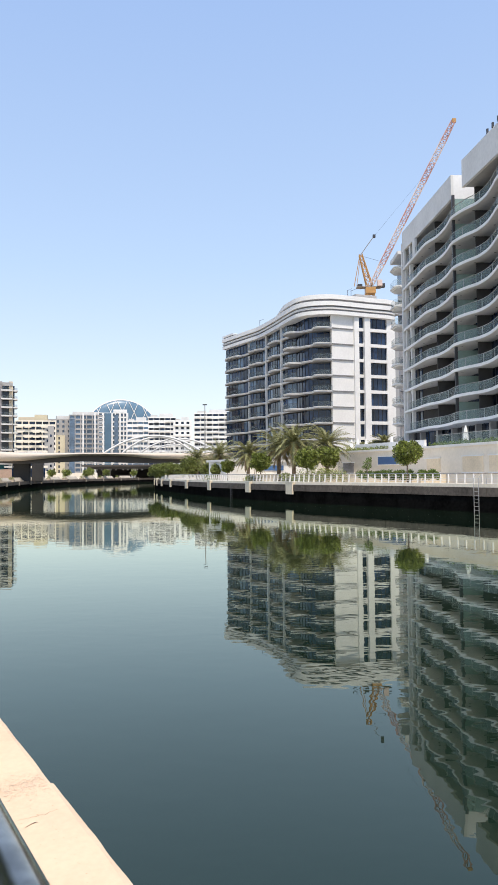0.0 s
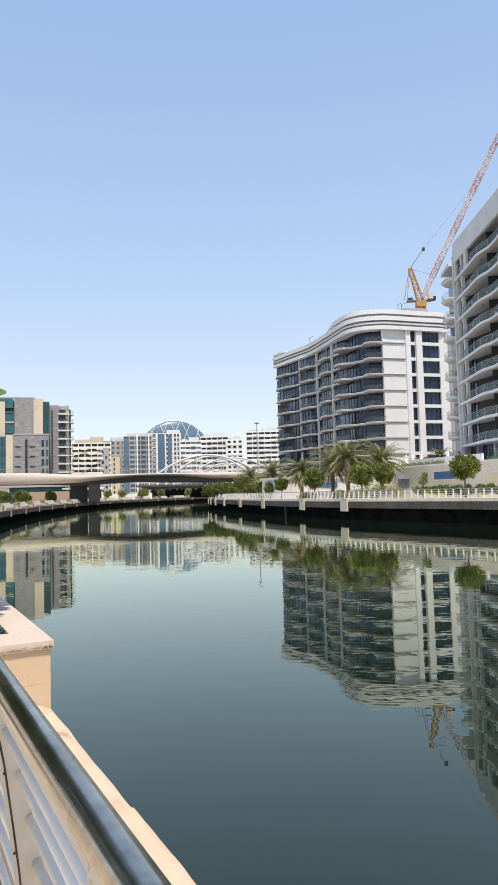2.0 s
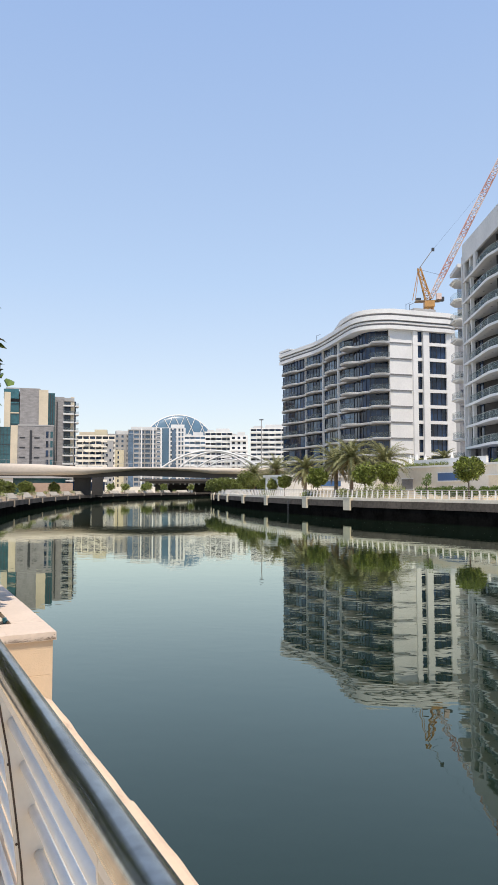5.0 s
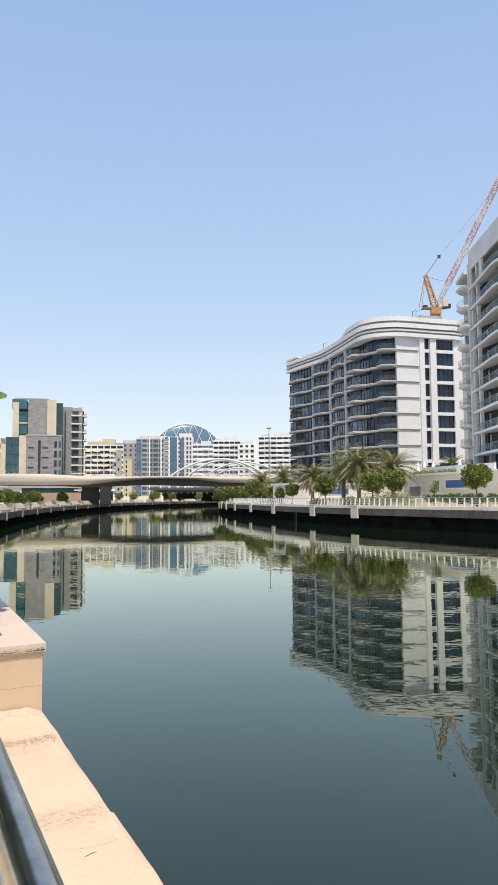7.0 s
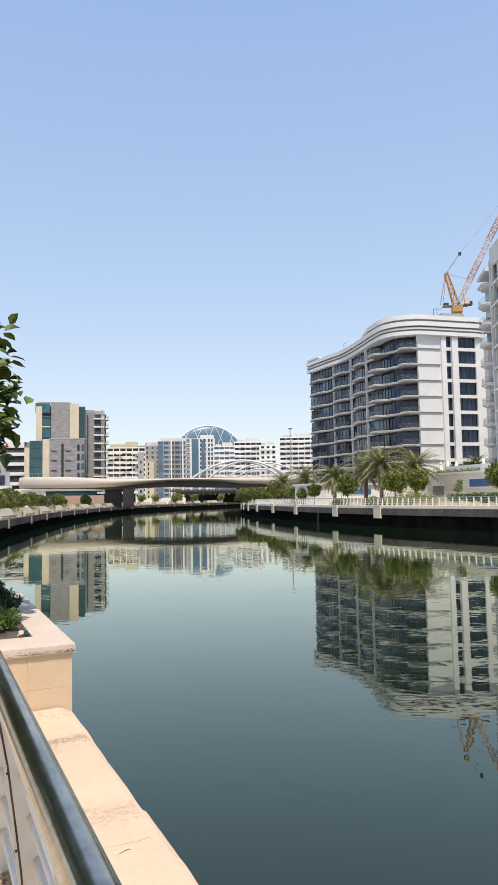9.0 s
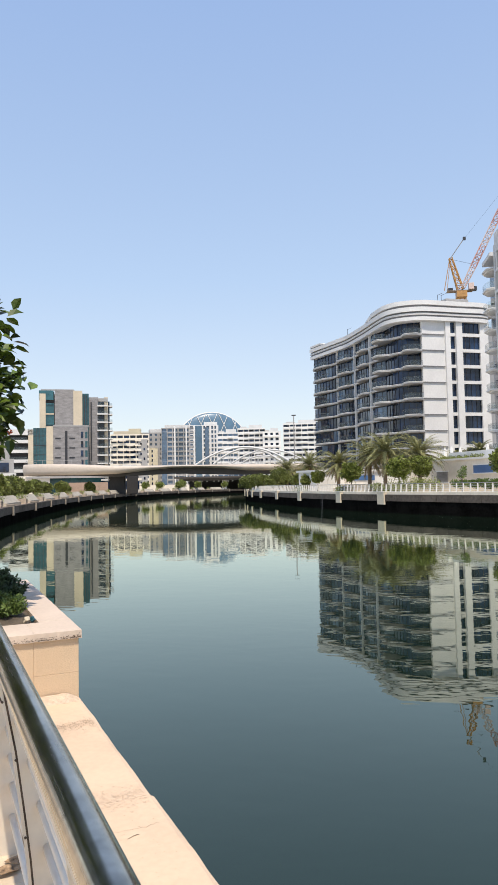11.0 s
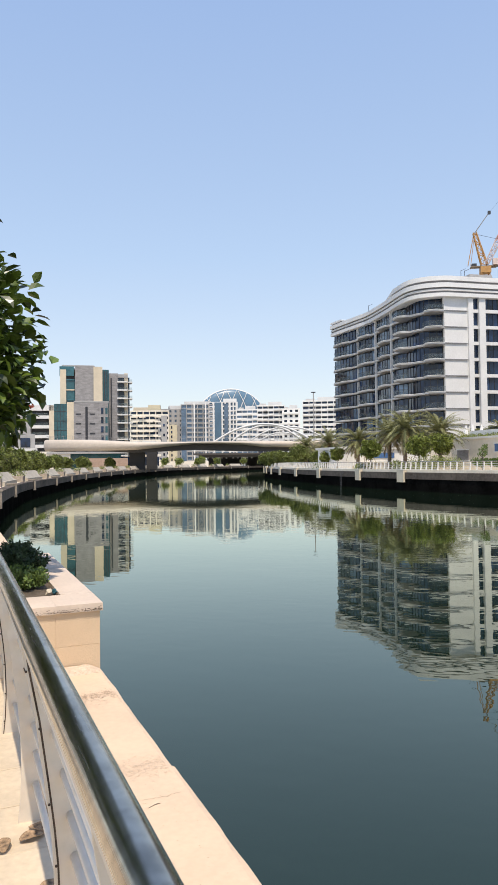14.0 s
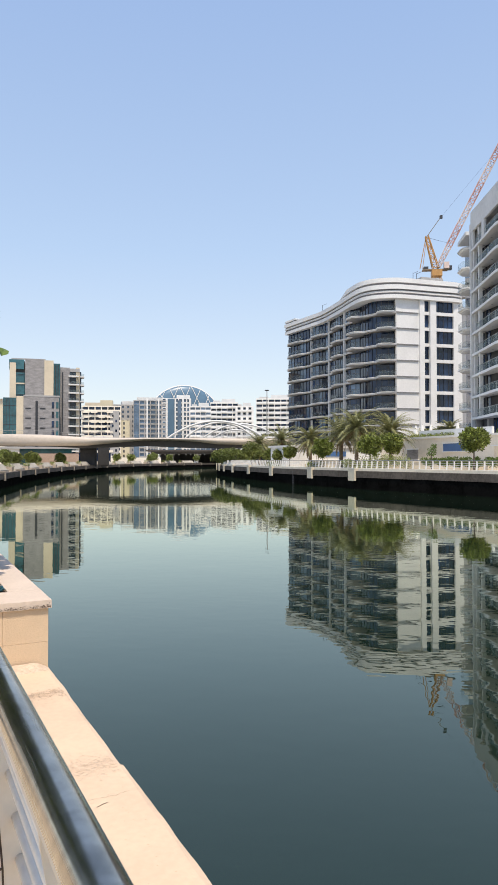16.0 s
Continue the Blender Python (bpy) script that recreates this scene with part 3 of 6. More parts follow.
FINS = [-4.352 + 1.07 * k for k in range(14)]
for k, s in enumerate(FINS):
    fin(s, k % 2 == 0)
for a, b in zip(FINS, FINS[1:]):
    for n, z in TUBES:
        bm = bmesh.new()
        tube(bm, [near(a, n, z), near(b, n, z)], 0.0145, 10)
        part("tube", bm, M_TUBE, railing, world=True, smooth=True)
bm = bmesh.new()
tube(bm, [near(s, R_N, R_Z) for s in (-5.0, -2.5, 0.0, 1.6, 2.70, 2.718, 2.72)], 0.031, 28)
rail = part("handrail", bm, M_STEEL, railing, "scuffed stainless steel handrail", world=True, smooth=True)
bm = bmesh.new()
tube(bm, [near(s, R_N, R_Z) for s in (2.722, 2.724, 2.74, 5.0, 7.4, 9.9)], 0.031, 28)
part("handrail", bm, M_STEEL, railing, "scuffed stainless steel handrail", world=True, smooth=True)
bm = bmesh.new()
slab(bm, -5.0, 9.9, R_N - 0.020, R_N + 0.016, 2.898, 2.916)
part("support_bar", bm, M_FIN, railing, world=True)

# ---------------------------------------------------------------- apartment block with the wavy white cornice
CB_PTS = [(-6.0, 187.8), (-2.7, 182.0), (0.9, 175.9), (3.15, 172.0), (5.0, 167.3), (7.4, 160.2), (9.5, 153.3), (11.2, 149.0), (13.6, 147.0), (17.5, 146.4)]
CB_PATH, _ = smooth_path(CB_PTS, 97)
CB_N = normals(CB_PATH, 1)
if CB_N[40][0] > 0:
    CB_N = -CB_N
EX, EY = 0.927, 0.375
CORNER = np.array([17.5, 146.4])
cb = thing("apartment_building", 14, 158, 1.9, 0, "white apartment block with wavy balconies and dark glazing", "building")


def bumps(u, centres):
    return sum(h * np.exp(-(((u - c) / w) ** 6)) for c, w, h in centres)


U = np.linspace(0, 1, 97)
step_in = np.clip((U - 0.68) / 0.06, 0, 1) * np.clip((1.0 - U) / 0.012, 0, 1)    # glazing set back at the bend
BALC = [(0.10, 0.075, 1.15), (0.335, 0.062, 1.25), (0.565, 0.060, 1.25), (0.785, 0.050, 2.5), (0.958, 0.038, 2.3)]
out = 0.22 - 0.8 * step_in + bumps(U, BALC)
CB_SLABS = [33.5 - 3.3 * k for k in range(9)]
for k, z in enumerate(CB_SLABS):
    bm = bmesh.new()
    ribbon(bm, CB_PATH, CB_N, -1.9, out, z - 0.36, z - 0.10)
    sl = part("balcony_slab", bm, M_SLAB, cb, world=True)
    bm = bmesh.new()
    ribbon(bm, CB_PATH, CB_N, -1.8, out + 0.12, z - 0.10, z)
    part("slab_lip", bm, M_WHITE, sl, world=True)
    # underside sheet in darker grey, painting in the shade below the slab
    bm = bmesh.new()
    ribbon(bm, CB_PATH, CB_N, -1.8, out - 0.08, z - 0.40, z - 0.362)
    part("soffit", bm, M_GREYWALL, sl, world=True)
    # balustrades on the projecting parts only
    for c, w, h in BALC:
        i0, i1 = max(0, int((c - w * 1.15) * 96)), min(96, int((c + w * 1.15) * 96))
        bm = bmesh.new()
        ribbon(bm, CB_PATH[i0:i1 + 1], CB_N[i0:i1 + 1], out[i0:i1 + 1] - 0.12, out[i0:i1 + 1] - 0.08, z + 0.03, z + 1.05)
        bl = part("balustrade", bm, M_BALUSD, cb, world=True)
        bm = bmesh.new()
        ribbon(bm, CB_PATH[i0:i1 + 1], CB_N[i0:i1 + 1], out[i0:i1 + 1] - 0.14, out[i0:i1 + 1] - 0.06, z + 1.05, z + 1.10)
        part("top_rail", bm, M_FRAME, bl, world=True)
    # glazing, bay by bay
    for b in range(16):
        i0, i1 = b * 6, b * 6 + 6
        bm = bmesh.new()
        ribbon(bm, CB_PATH[i0:i1 + 1], CB_N[i0:i1 + 1], -0.34 - 1.2 * step_in[i0:i1 + 1], -0.28 - 1.2 * step_in[i0:i1 + 1], z + 0.02, z + 2.70)
        pane = part("window", bm, M_GLASS2 if (b * 7 + k * 3) % 11 in (1, 4, 6) and b not in (13, 14, 15) else M_GLASS, cb, world=True)
        for i in (i0, i0 + 3):
            p, n = CB_PATH[i], CB_N[i]
            bm = bmesh.new()
            g = 0.24 + 1.2 * step_in[i]
            box(bm, p[0] - n[0] * g, p[1] - n[1] * g, z, 0.09, 0.09, 2.72, math.atan2(n[1], n[0]))
            part("mullion", bm, M_FRAME, pane, world=True)
    # dividing walls between balconies
    for u in (0.25,):
        i = int(u * 96)
        p, n = CB_PATH[i], CB_N[i]
        bm = bmesh.new()
        box(bm, p[0], p[1], z + 0.001, 0.6, 0.12, 2.60, math.atan2(n[1], n[0]))
        part("divider", bm, M_WHITE, cb, world=True)
# tall white posts on the facade
for u in (0.44, 0.645):
    i = int(u * 96)
    p, n = CB_PATH[i], CB_N[i]
    bm = bmesh.new()
    box(bm, p[0] + n[0] * 0.12, p[1] + n[1] * 0.12, 6.0, 0.5, 0.30, 30.2, math.atan2(n[1], n[0]))
    part("column", bm, M_WHITE, cb, world=True)


# street side: white panels, narrow windows and wide windows
def on_side(s, o=0.0):
    return CORNER + np.array([EX, EY]) * s + np.array([EY, -EX]) * o


RZ_SIDE = math.atan2(EY, EX)


def side_box(bm, s0, s1, o0, o1, z0, z1):
    c = on_side((s0 + s1) / 2, (o0 + o1) / 2)
    box(bm, c[0], c[1], z0, s1 - s0, abs(o1 - o0), z1 - z0, RZ_SIDE)


for s0, s1, o in ((5.2, 6.3, 0.42), (7.66, 9.08, 0.42), (13.4, 15.4, 0.10)):
    bm = bmesh.new()
    side_box(bm, s0, s1, -0.6, o, 5.5, 36.2)
    part("pier", bm, M_WHITE, cb, world=True)
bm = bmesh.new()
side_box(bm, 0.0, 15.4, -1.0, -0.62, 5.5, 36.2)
part("core_wall", bm, M_RECESSWALL, cb, world=True)
tops = [36.2] + CB_SLABS
for k in range(9):
    z1 = tops[k] - (0.0 if k == 0 else 0.12)
    z0 = CB_SLABS[k]
    bm = bmesh.new()
    side_box(bm, 0.0, 5.19, -0.6, 0.0, z0 + 0.06, z1)
    part("wall_panel", bm, M_WHITE, cb, world=True)
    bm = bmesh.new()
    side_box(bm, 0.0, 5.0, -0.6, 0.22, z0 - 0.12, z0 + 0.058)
    part("ledge", bm, M_SHADEGREY, cb, "ledge coloured dark for its shadow line", world=True)
    for s0, s1 in ((6.32, 7.64), (9.1, 13.38)):
        bm = bmesh.new()
        side_box(bm, s0, s1, -0.6, 0.0 if s0 < 7 else 0.12, z0 - 0.25, z0 + 0.42)
        part("spandrel", bm, M_WHITE, cb, world=True)
        cols = 1 if s0 < 7 else 4
        for c in range(cols):
            a, b = s0 + (s1 - s0) * c / cols, s0 + (s1 - s0) * (c + 1) / cols
            bm = bmesh.new()
            side_box(bm, a + 0.03, b - 0.03, -0.45, -0.40, z0 + 0.422, z0 + 3.048)
            w = part("window", bm, M_GLASS, cb, world=True)
            bm = bmesh.new()
            side_box(bm, b - 0.05, b + 0.05, -0.45, -0.32, z0 + 0.422, z0 + 3.048)
            part("frame", bm, M_FRAME, w, world=True)

# body behind, cornice bands that run round the corner
ring = [tuple(p - n * 2.0) for p, n in zip(CB_PATH[2:95:4], CB_N[2:95:4])] + [tuple(on_side(1.0, -2.2)), tuple(on_side(15.2, -1.05)), (39, 176), (24, 204), (5, 202)]
bm = bmesh.new()
prism(bm, ring, 1.8, 37.5)
part("body", bm, M_GREYWALL, cb, world=True)
c_in = CB_PATH[-1]
turn = [c_in + np.array([0.5, -0.15]), on_side(2.5), on_side(6), on_side(10), on_side(13.4), on_side(15.2, -0.8), on_side(16.0, -3.0), on_side(16.2, -8)]
C_PATH, _ = smooth_path([tuple(p) for p in CB_PTS[:-1]] + [(17.0, 146.5)] + [tuple(p) for p in turn[1:]], 150)
C_N = normals(C_PATH, 1)
if C_N[60][0] > 0:
    C_N = -C_N
flare = 1.3 - 0.15 * np.clip((np.linspace(0, 1, 150) - 0.66) / 0.14, 0, 1) ** 2
# grooves darker than the mouldings, their shade given by colour
for name, z0, z1, o, m in (("cornice", 36.2, 36.95, 0.95, M_WHITE), ("cornice_groove", 36.95, 37.35, 0.65, M_SHADEGREY), ("cornice", 37.35, 37.75, 0.9, M_OFFWHITE), ("cornice_groove", 37.75, 38.05, 0.6, M_SHADEGREY), ("cornice", 38.05, 38.95, 1.1, M_WHITE)):
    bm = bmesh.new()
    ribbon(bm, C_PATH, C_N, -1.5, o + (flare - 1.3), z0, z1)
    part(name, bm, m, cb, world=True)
h = 62
for name, z0, z1, o, m in (("upper_cornice", 38.95, 39.45, 0.5, M_SHADEGREY), ("upper_cornice", 39.45, 40.35, 0.95, M_WHITE)):
    bm = bmesh.new()
    grow = np.clip(np.arange(150 - h) / 11, 0.04, 1)
    ribbon(bm, C_PATH[h:], C_N[h:], -3.0, o + (flare[h:] - 1.3), 38.95 + (z0 - 38.95) * grow, 38.95 + (z1 - 38.95) * grow)
    part(name, bm, m, cb, world=True)
for name, z0, z1, o, m in (("upper_cornice", 38.95, 39.3, 0.5, M_SHADEGREY), ("upper_cornice", 39.3, 39.75, 0.95, M_WHITE)):
    bm = bmesh.new()
    fall = np.clip((17 - np.arange(18)) / 6, 0.05, 1)
    ribbon(bm, C_PATH[:18], C_N[:18], -3.0, o + (flare[:18] - 1.3), 38.95 + (z0 - 38.95) * fall, 38.95 + (z1 - 38.95) * fall)
    part(name, bm, m, cb, world=True)
bm = bmesh.new()
prism(bm, [(p[0] + q[0] * -1.4, p[1] + q[1] * -1.4) for p, q in zip(C_PATH[::5], C_N[::5])] + [(38, 178), (22, 203), (4, 200)], 37.5, 38.6)
part("roof", bm, M_OFFWHITE, cb, world=True)
for x, y, sx, sy, h in ((26, 160, 5.5, 4, 4.7), (30, 165, 6, 5, 3.2), (20, 164, 3, 3, 2.2), (33, 158, 2.2, 2.2, 2.8)):
    bm = bmesh.new()
    box(bm, x, y, 38.6, sx, sy, h, 0.4)
    part("roof_plant", bm, M_GREYWALL, cb, world=True)
for x, y, top in ((21.8, 152.5, 43.0), (22.6, 152.9, 43.0), (14, 158, 42.6), (3, 176, 41.6)):
    bm = bmesh.new()
    bar(bm, (x, y, 38.6), (x, y, top), 0.05)
    bar(bm, (x, y, top - 0.1), (x + 1.0, y, top + 0.3), 0.04)
    part("aerial", bm, M_FRAME, cb, world=True)

# ---------------------------------------------------------------- apartment block with long wave balconies
RB_PTS = [(25.15, 113.0), (25.4, 106), (25.6, 100.4), (26.4, 97.2), (26.6, 93.4), (26.4, 89.8), (27.1, 87.0), (28.0, 85.0), (28.35, 82.5), (28.2, 80.0), (27.9, 77.0), (28.4, 73), (29.4, 70), (29.6, 66), (29.2, 62), (30, 58), (31, 54), (30.9, 50), (31.2, 47)]
RB_PATH, _ = smooth_path(RB_PTS, 121)
RB_N = normals(RB_PATH, 1)
if RB_N[60][0] > 0:
    RB_N = -RB_N
BACK = np.array([(28.2 + 4.85 * (i / 120), 113.0 - 66.0 * i / 120) for i in range(121)])   # window wall line
BACK[:14] = RB_PATH[:14] + np.array([2.0, 0.2]) * np.linspace(0.5, 1.0, 14)[:, None]
BK_PATH, _ = smooth_path([tuple(p) for p in BACK[::10]], 121)
BK_N = normals(BK_PATH, 1)
if BK_N[60][0] > 0:
    BK_N = -BK_N
rb = thing("apartment_building", 34, 85, 1.9, 0, "grey apartment block with long wave-shaped balconies", "building")
RB_SLABS = [9.75 + 3.3 * k for k in range(9)]
RB_WALLS = ((99.3, 26.75, 29.2), (87.0, 28.5, 30.3), (77.0, 29.0, 30.9), (66.0, 30.6, 31.8), (55.0, 31.9, 32.6))
rng = random.Random(7)
for k, z in enumerate(RB_SLABS):
    bm = bmesh.new()
    ribbon(bm, RB_PATH, RB_N, -5.5, 0.0, z - 0.30, z)
    sl = part("balcony_slab", bm, M_SLAB, rb, world=True)
    bm = bmesh.new()
    ribbon(bm, RB_PATH, RB_N, -0.03, 0.05, z - 0.32, z + 0.04)
    part("slab_edge", bm, M_WHITE, sl, world=True)
    for i in range(6, 118, 7):          # recessed soffit lights
        p = RB_PATH[i] - RB_N[i] * 1.1
        bm = bmesh.new()
        bmesh.ops.create_circle(bm, cap_ends=True, segments=8, radius=0.16, matrix=Matrix.Translation((p[0], p[1], z - 0.306)))
        part("soffit_light", bm, M_FRAME, sl, world=True)
    for a in range(4, 118, 6):
        bm = bmesh.new()
        ribbon(bm, RB_PATH[a:a + 7], RB_N[a:a + 7], -0.16, -0.12, z + 0.04, z + 1.12)
        bl = part("balustrade", bm, M_BALUS, rb, world=True)
        bm = bmesh.new()
        p, n = RB_PATH[a], RB_N[a]
        box(bm, p[0] - n[0] * 0.14, p[1] - n[1] * 0.14, z + 0.08, 0.05, 0.05, 1.06, math.atan2(n[1], n[0]))
        part("post", bm, M_GREYWALL, bl, world=True)
    bm = bmesh.new()
    ribbon(bm, RB_PATH[4:], RB_N[4:], -0.18, -0.10, z + 1.12, z + 1.165)
    part("handrail", bm, M_GREYWALL, rb, world=True)
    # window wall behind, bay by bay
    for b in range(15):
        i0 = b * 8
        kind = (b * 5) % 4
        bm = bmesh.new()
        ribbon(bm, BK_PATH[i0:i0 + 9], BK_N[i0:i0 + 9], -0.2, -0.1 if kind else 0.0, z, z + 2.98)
        # solid back walls carry the balcony's inner shade in their colour
        w = part("window" if kind in (0, 2) else "back_wall", bm, (M_GLASS, M_RECESSWALL, M_GLASS, M_DARK)[kind], rb, world=True)
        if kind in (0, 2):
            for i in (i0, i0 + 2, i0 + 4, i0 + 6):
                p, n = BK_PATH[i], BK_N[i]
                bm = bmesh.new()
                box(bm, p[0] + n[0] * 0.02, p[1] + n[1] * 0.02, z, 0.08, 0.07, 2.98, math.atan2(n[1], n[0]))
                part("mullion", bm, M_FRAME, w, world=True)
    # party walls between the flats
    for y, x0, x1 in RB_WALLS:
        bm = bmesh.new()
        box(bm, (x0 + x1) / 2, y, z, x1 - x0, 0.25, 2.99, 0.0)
        part("party_wall", bm, M_RECESSWALL, rb, world=True)
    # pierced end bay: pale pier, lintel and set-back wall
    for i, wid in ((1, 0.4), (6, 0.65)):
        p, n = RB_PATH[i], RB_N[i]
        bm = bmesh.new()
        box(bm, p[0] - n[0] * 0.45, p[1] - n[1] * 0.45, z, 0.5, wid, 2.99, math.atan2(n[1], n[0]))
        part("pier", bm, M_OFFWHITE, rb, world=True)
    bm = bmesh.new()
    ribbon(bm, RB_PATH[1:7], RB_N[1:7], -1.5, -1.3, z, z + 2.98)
    part("back_wall", bm, M_RECESSWALL, rb, world=True)
    # obscured glass screens that divide the deep balconies, on a dark post
    for y, x0, x1 in ((90.3, 26.95, 29.95), (70.0, 30.0, 31.6)):
        bm = bmesh.new()
        box(bm, (x0 + x1) / 2, y, z + 0.05, x1 - x0, 0.06, 2.45, 0.0)
        sc = part("glass_screen", bm, M_SCREEN, rb, "greenish frosted glass screen", world=True)
        bm = bmesh.new()
        box(bm, x0 - 0.2, y, z + 0.01, 0.35, 0.3, 2.97, 0.0)
        part("screen_post", bm, M_FRAME, sc, world=True)
# clutter on balconies: chairs and tables seen as small frames
for k, i in ((1, 22), (2, 28), (3, 24), (3, 50), (4, 58), (5, 28), (5, 48), (6, 60), (2, 66), (4, 30), (6, 24)):
    z = RB_SLABS[k]
    p, n = RB_PATH[i], RB_N[i]
    c = p - n * 0.9
    chair = thing("balcony_chair", c[0], c[1], z, rng.uniform(0, 360), "small balcony chair behind a glass balustrade", "chair", "balcony chairs")
    m = rng.choice((M_FRAME, M_PAINT))
    bm = bmesh.new()
    box(bm, 0, 0, 0.40, 0.5, 0.5, 0.06)
    part("seat", bm, m, chair)
    bm = bmesh.new()
    box(bm, 0, 0.24, 0.46, 0.5, 0.05, 0.5)
    part("backrest", bm, m, chair)
    for dx in (-0.22, 0.22):
        for dy in (-0.22, 0.22):
            bm = bmesh.new()
            box(bm, dx, dy, 0, 0.04, 0.04, 0.40)
            part("leg", bm, m, chair)
# ground floor: dark glazed bays between piers behind the terrace
for b in range(15):
    i0 = b * 8
    bm = bmesh.new()
    ribbon(bm, BK_PATH[i0:i0 + 9], BK_N[i0:i0 + 9], -0.4, -0.3, 6.26, 9.44)
    w = part("window", bm, M_GLASS if b % 3 else M_DARK, rb, world=True)
    for i in (i0, i0 + 3, i0 + 6):
        p, n = BK_PATH[i], BK_N[i]
        bm = bmesh.new()
        box(bm, p[0], p[1], 6.26, 0.12 if i != i0 else 0.9, 0.1 if i != i0 else 0.5, 3.18, math.atan2(n[1], n[0]))
        part("mullion" if i != i0 else "pier", bm, M_FRAME if i != i0 else M_GREYWALL, w, world=True)
# corner column, end wall and the stepped crown walls
bm = bmesh.new()
box(bm, 25.3, 113.35, 2.0, 0.55, 0.55, 38.2, 0.0)
part("corner_column", bm, M_OFFWHITE, rb, world=True)
bm = bmesh.new()
prism(bm, [tuple(p - n * 1.2) for p, n in zip(BK_PATH[::6], BK_N[::6])] + [(60, 47), (60, 116), (30, 116)], 1.9, 40.6)
part("body", bm, M_GREYWALL, rb, world=True)
for ax, ay, bx, by, z0, z1, deep in ((25.0, 112.65, 26.57, 90.5, 38.75, 41.9, 4.6), (26.9, 86.9, 28.3, 75.5, 38.75, 42.2, 5.0), (28.6, 70.5, 29.6, 62.0, 38.75, 42.2, 5.0), (30.0, 57.5, 30.8, 48.0, 38.75, 42.2, 5.0)):
    a, b = np.array([ax, ay]), np.array([bx, by])
    t = (b - a) / np.linalg.norm(b - a)
    nn = np.array([-t[1], t[0]])
    nn = nn if nn[0] > 0 else -nn
    bm = bmesh.new()
    prism(bm, [tuple(a), tuple(b), tuple(b + nn * 0.35), tuple(a + nn * 0.35)], z0, z1)
    w = part("crown_wall", bm, M_OFFWHITE, rb, world=True)
    bm = bmesh.new()
    prism(bm, [tuple(b + nn * 0.352), tuple(b + nn * deep), tuple(b + nn * deep - t * 0.35), tuple(b + nn * 0.352 - t * 0.35)], z0, z1)
    part("return_wall", bm, M_WHITE, w, world=True)
    bm = bmesh.new()
    prism(bm, [tuple(a + nn * 0.352), tuple(b - t * 0.352 + nn * 0.352), tuple(b - t * 0.352 + nn * deep), tuple(a + nn * deep)], z0 + 0.12, z0 + 0.42)
    part("crown_soffit", bm, M_GREYWALL, w, world=True)
# pierced wall below the first crown
for pts in ([(25.06, 112.3), (25.10, 111.7), (25.45, 111.7), (25.41, 112.3)],
            [(25.36, 107.2), (25.44, 106.0), (25.79, 106.0), (25.71, 107.2)]):
    bm = bmesh.new()
    prism(bm, pts, 36.16, 38.74)
    part("crown_pier", bm, M_OFFWHITE, rb, world=True)
for k in range(5):
    p = np.array([27.1, 80.0]) + np.array([0.1, -1.5]) * k
    bm = bmesh.new()
    box(bm, p[0] + 0.75, p[1], 42.2, 0.22, 0.22, 0.6)
    part("roof_lamp", bm, M_FRAME, rb, world=True)
# chamfered balconies on the far end
for k in range(11):
    z = 4.95 + 3.3 * k
    pts = [(28.0, 117.2), (25.35, 117.2), (24.65, 117.9), (24.55, 120.6), (25.3, 122.0), (28.0, 122.0)]
    bm = bmesh.new()
    prism(bm, pts, z - 0.22, z)
    prism(bm, [(x + (0.35 if x < 28 else 0), y) for x, y in pts], z - 0.42, z - 0.221)
    sl = part("end_balcony", bm, M_WHITE, rb, world=True)
    if k < 10:
        for q, r in zip(pts[:-1], pts[1:]):
            d = math.dist(q, r)
            bm = bmesh.new()
            box(bm, (q[0] + r[0]) / 2 + 0.08, (q[1] + r[1]) / 2, z, d - 0.12, 0.04, 1.05, math.atan2(r[1] - q[1], r[0] - q[0]))
            part("balustrade", bm, M_BALUS, sl, world=True)
        bm = bmesh.new()
        box(bm, 26.9, 119.0, z, 0.3, 0.9, 2.66)
        part("divider", bm, M_OFFWHITE, sl, world=True)
bm = bmesh.new()
prism(bm, [(27.2, 116.0), (40, 116.0), (40, 127), (27.2, 127)], 1.9, 39.5)
part("rear_wing", bm, M_GLASS, rb, world=True)
bm = bmesh.new()
prism(bm, [(25.0, 116.2), (29, 116.2), (29, 122.4), (25.0, 122.4)], 39.5, 40.1)
part("rear_roof", bm, M_OFFWHITE, rb, world=True)

# ---------------------------------------------------------------- footbridge over the canal
bridge = thing("footbridge", -40, 181, 1.7, 0, "pale concrete footbridge with an undulating edge", "bridge")
B_PTS = [(-83.5, 187), (-82.6, 179), (-79.3, 174.0), (-68, 174), (-57, 176.5), (-43, 180), (-30, 182.5), (-18, 184.2), (-6, 185), (8, 185)]
B_PATH, _ = smooth_path(B_PTS, 81)
B_N = normals(B_PATH, 1)
if B_N[40][1] > 0:
    B_N = -B_N
xs = B_PATH[:, 0]
b_top = np.interp(xs, [-83, -76, -68, -57, -43, -30, -18, 8], [9.75, 9.75, 9.6, 8.95, 8.85, 8.85, 8.75, 8.6])
b_low = np.interp(xs, [-83, -76, -66, -57, -50, -43, -36, -30, -24, -18, -8, 8], [6.9, 6.85, 6.75, 6.85, 7.55, 8.2, 8.2, 7.9, 7.2, 7.1, 7.2, 7.2])
b_sof = np.interp(xs, [-83, -76, -66, -57, -43, -30, -24, -18, 8], [6.85, 6.8, 6.65, 6.2, 6.8, 6.3, 6.2, 6.2, 6.2])
bulge = 0.9 + 0.5 * np.sin((xs + 60) / 38 * math.pi)
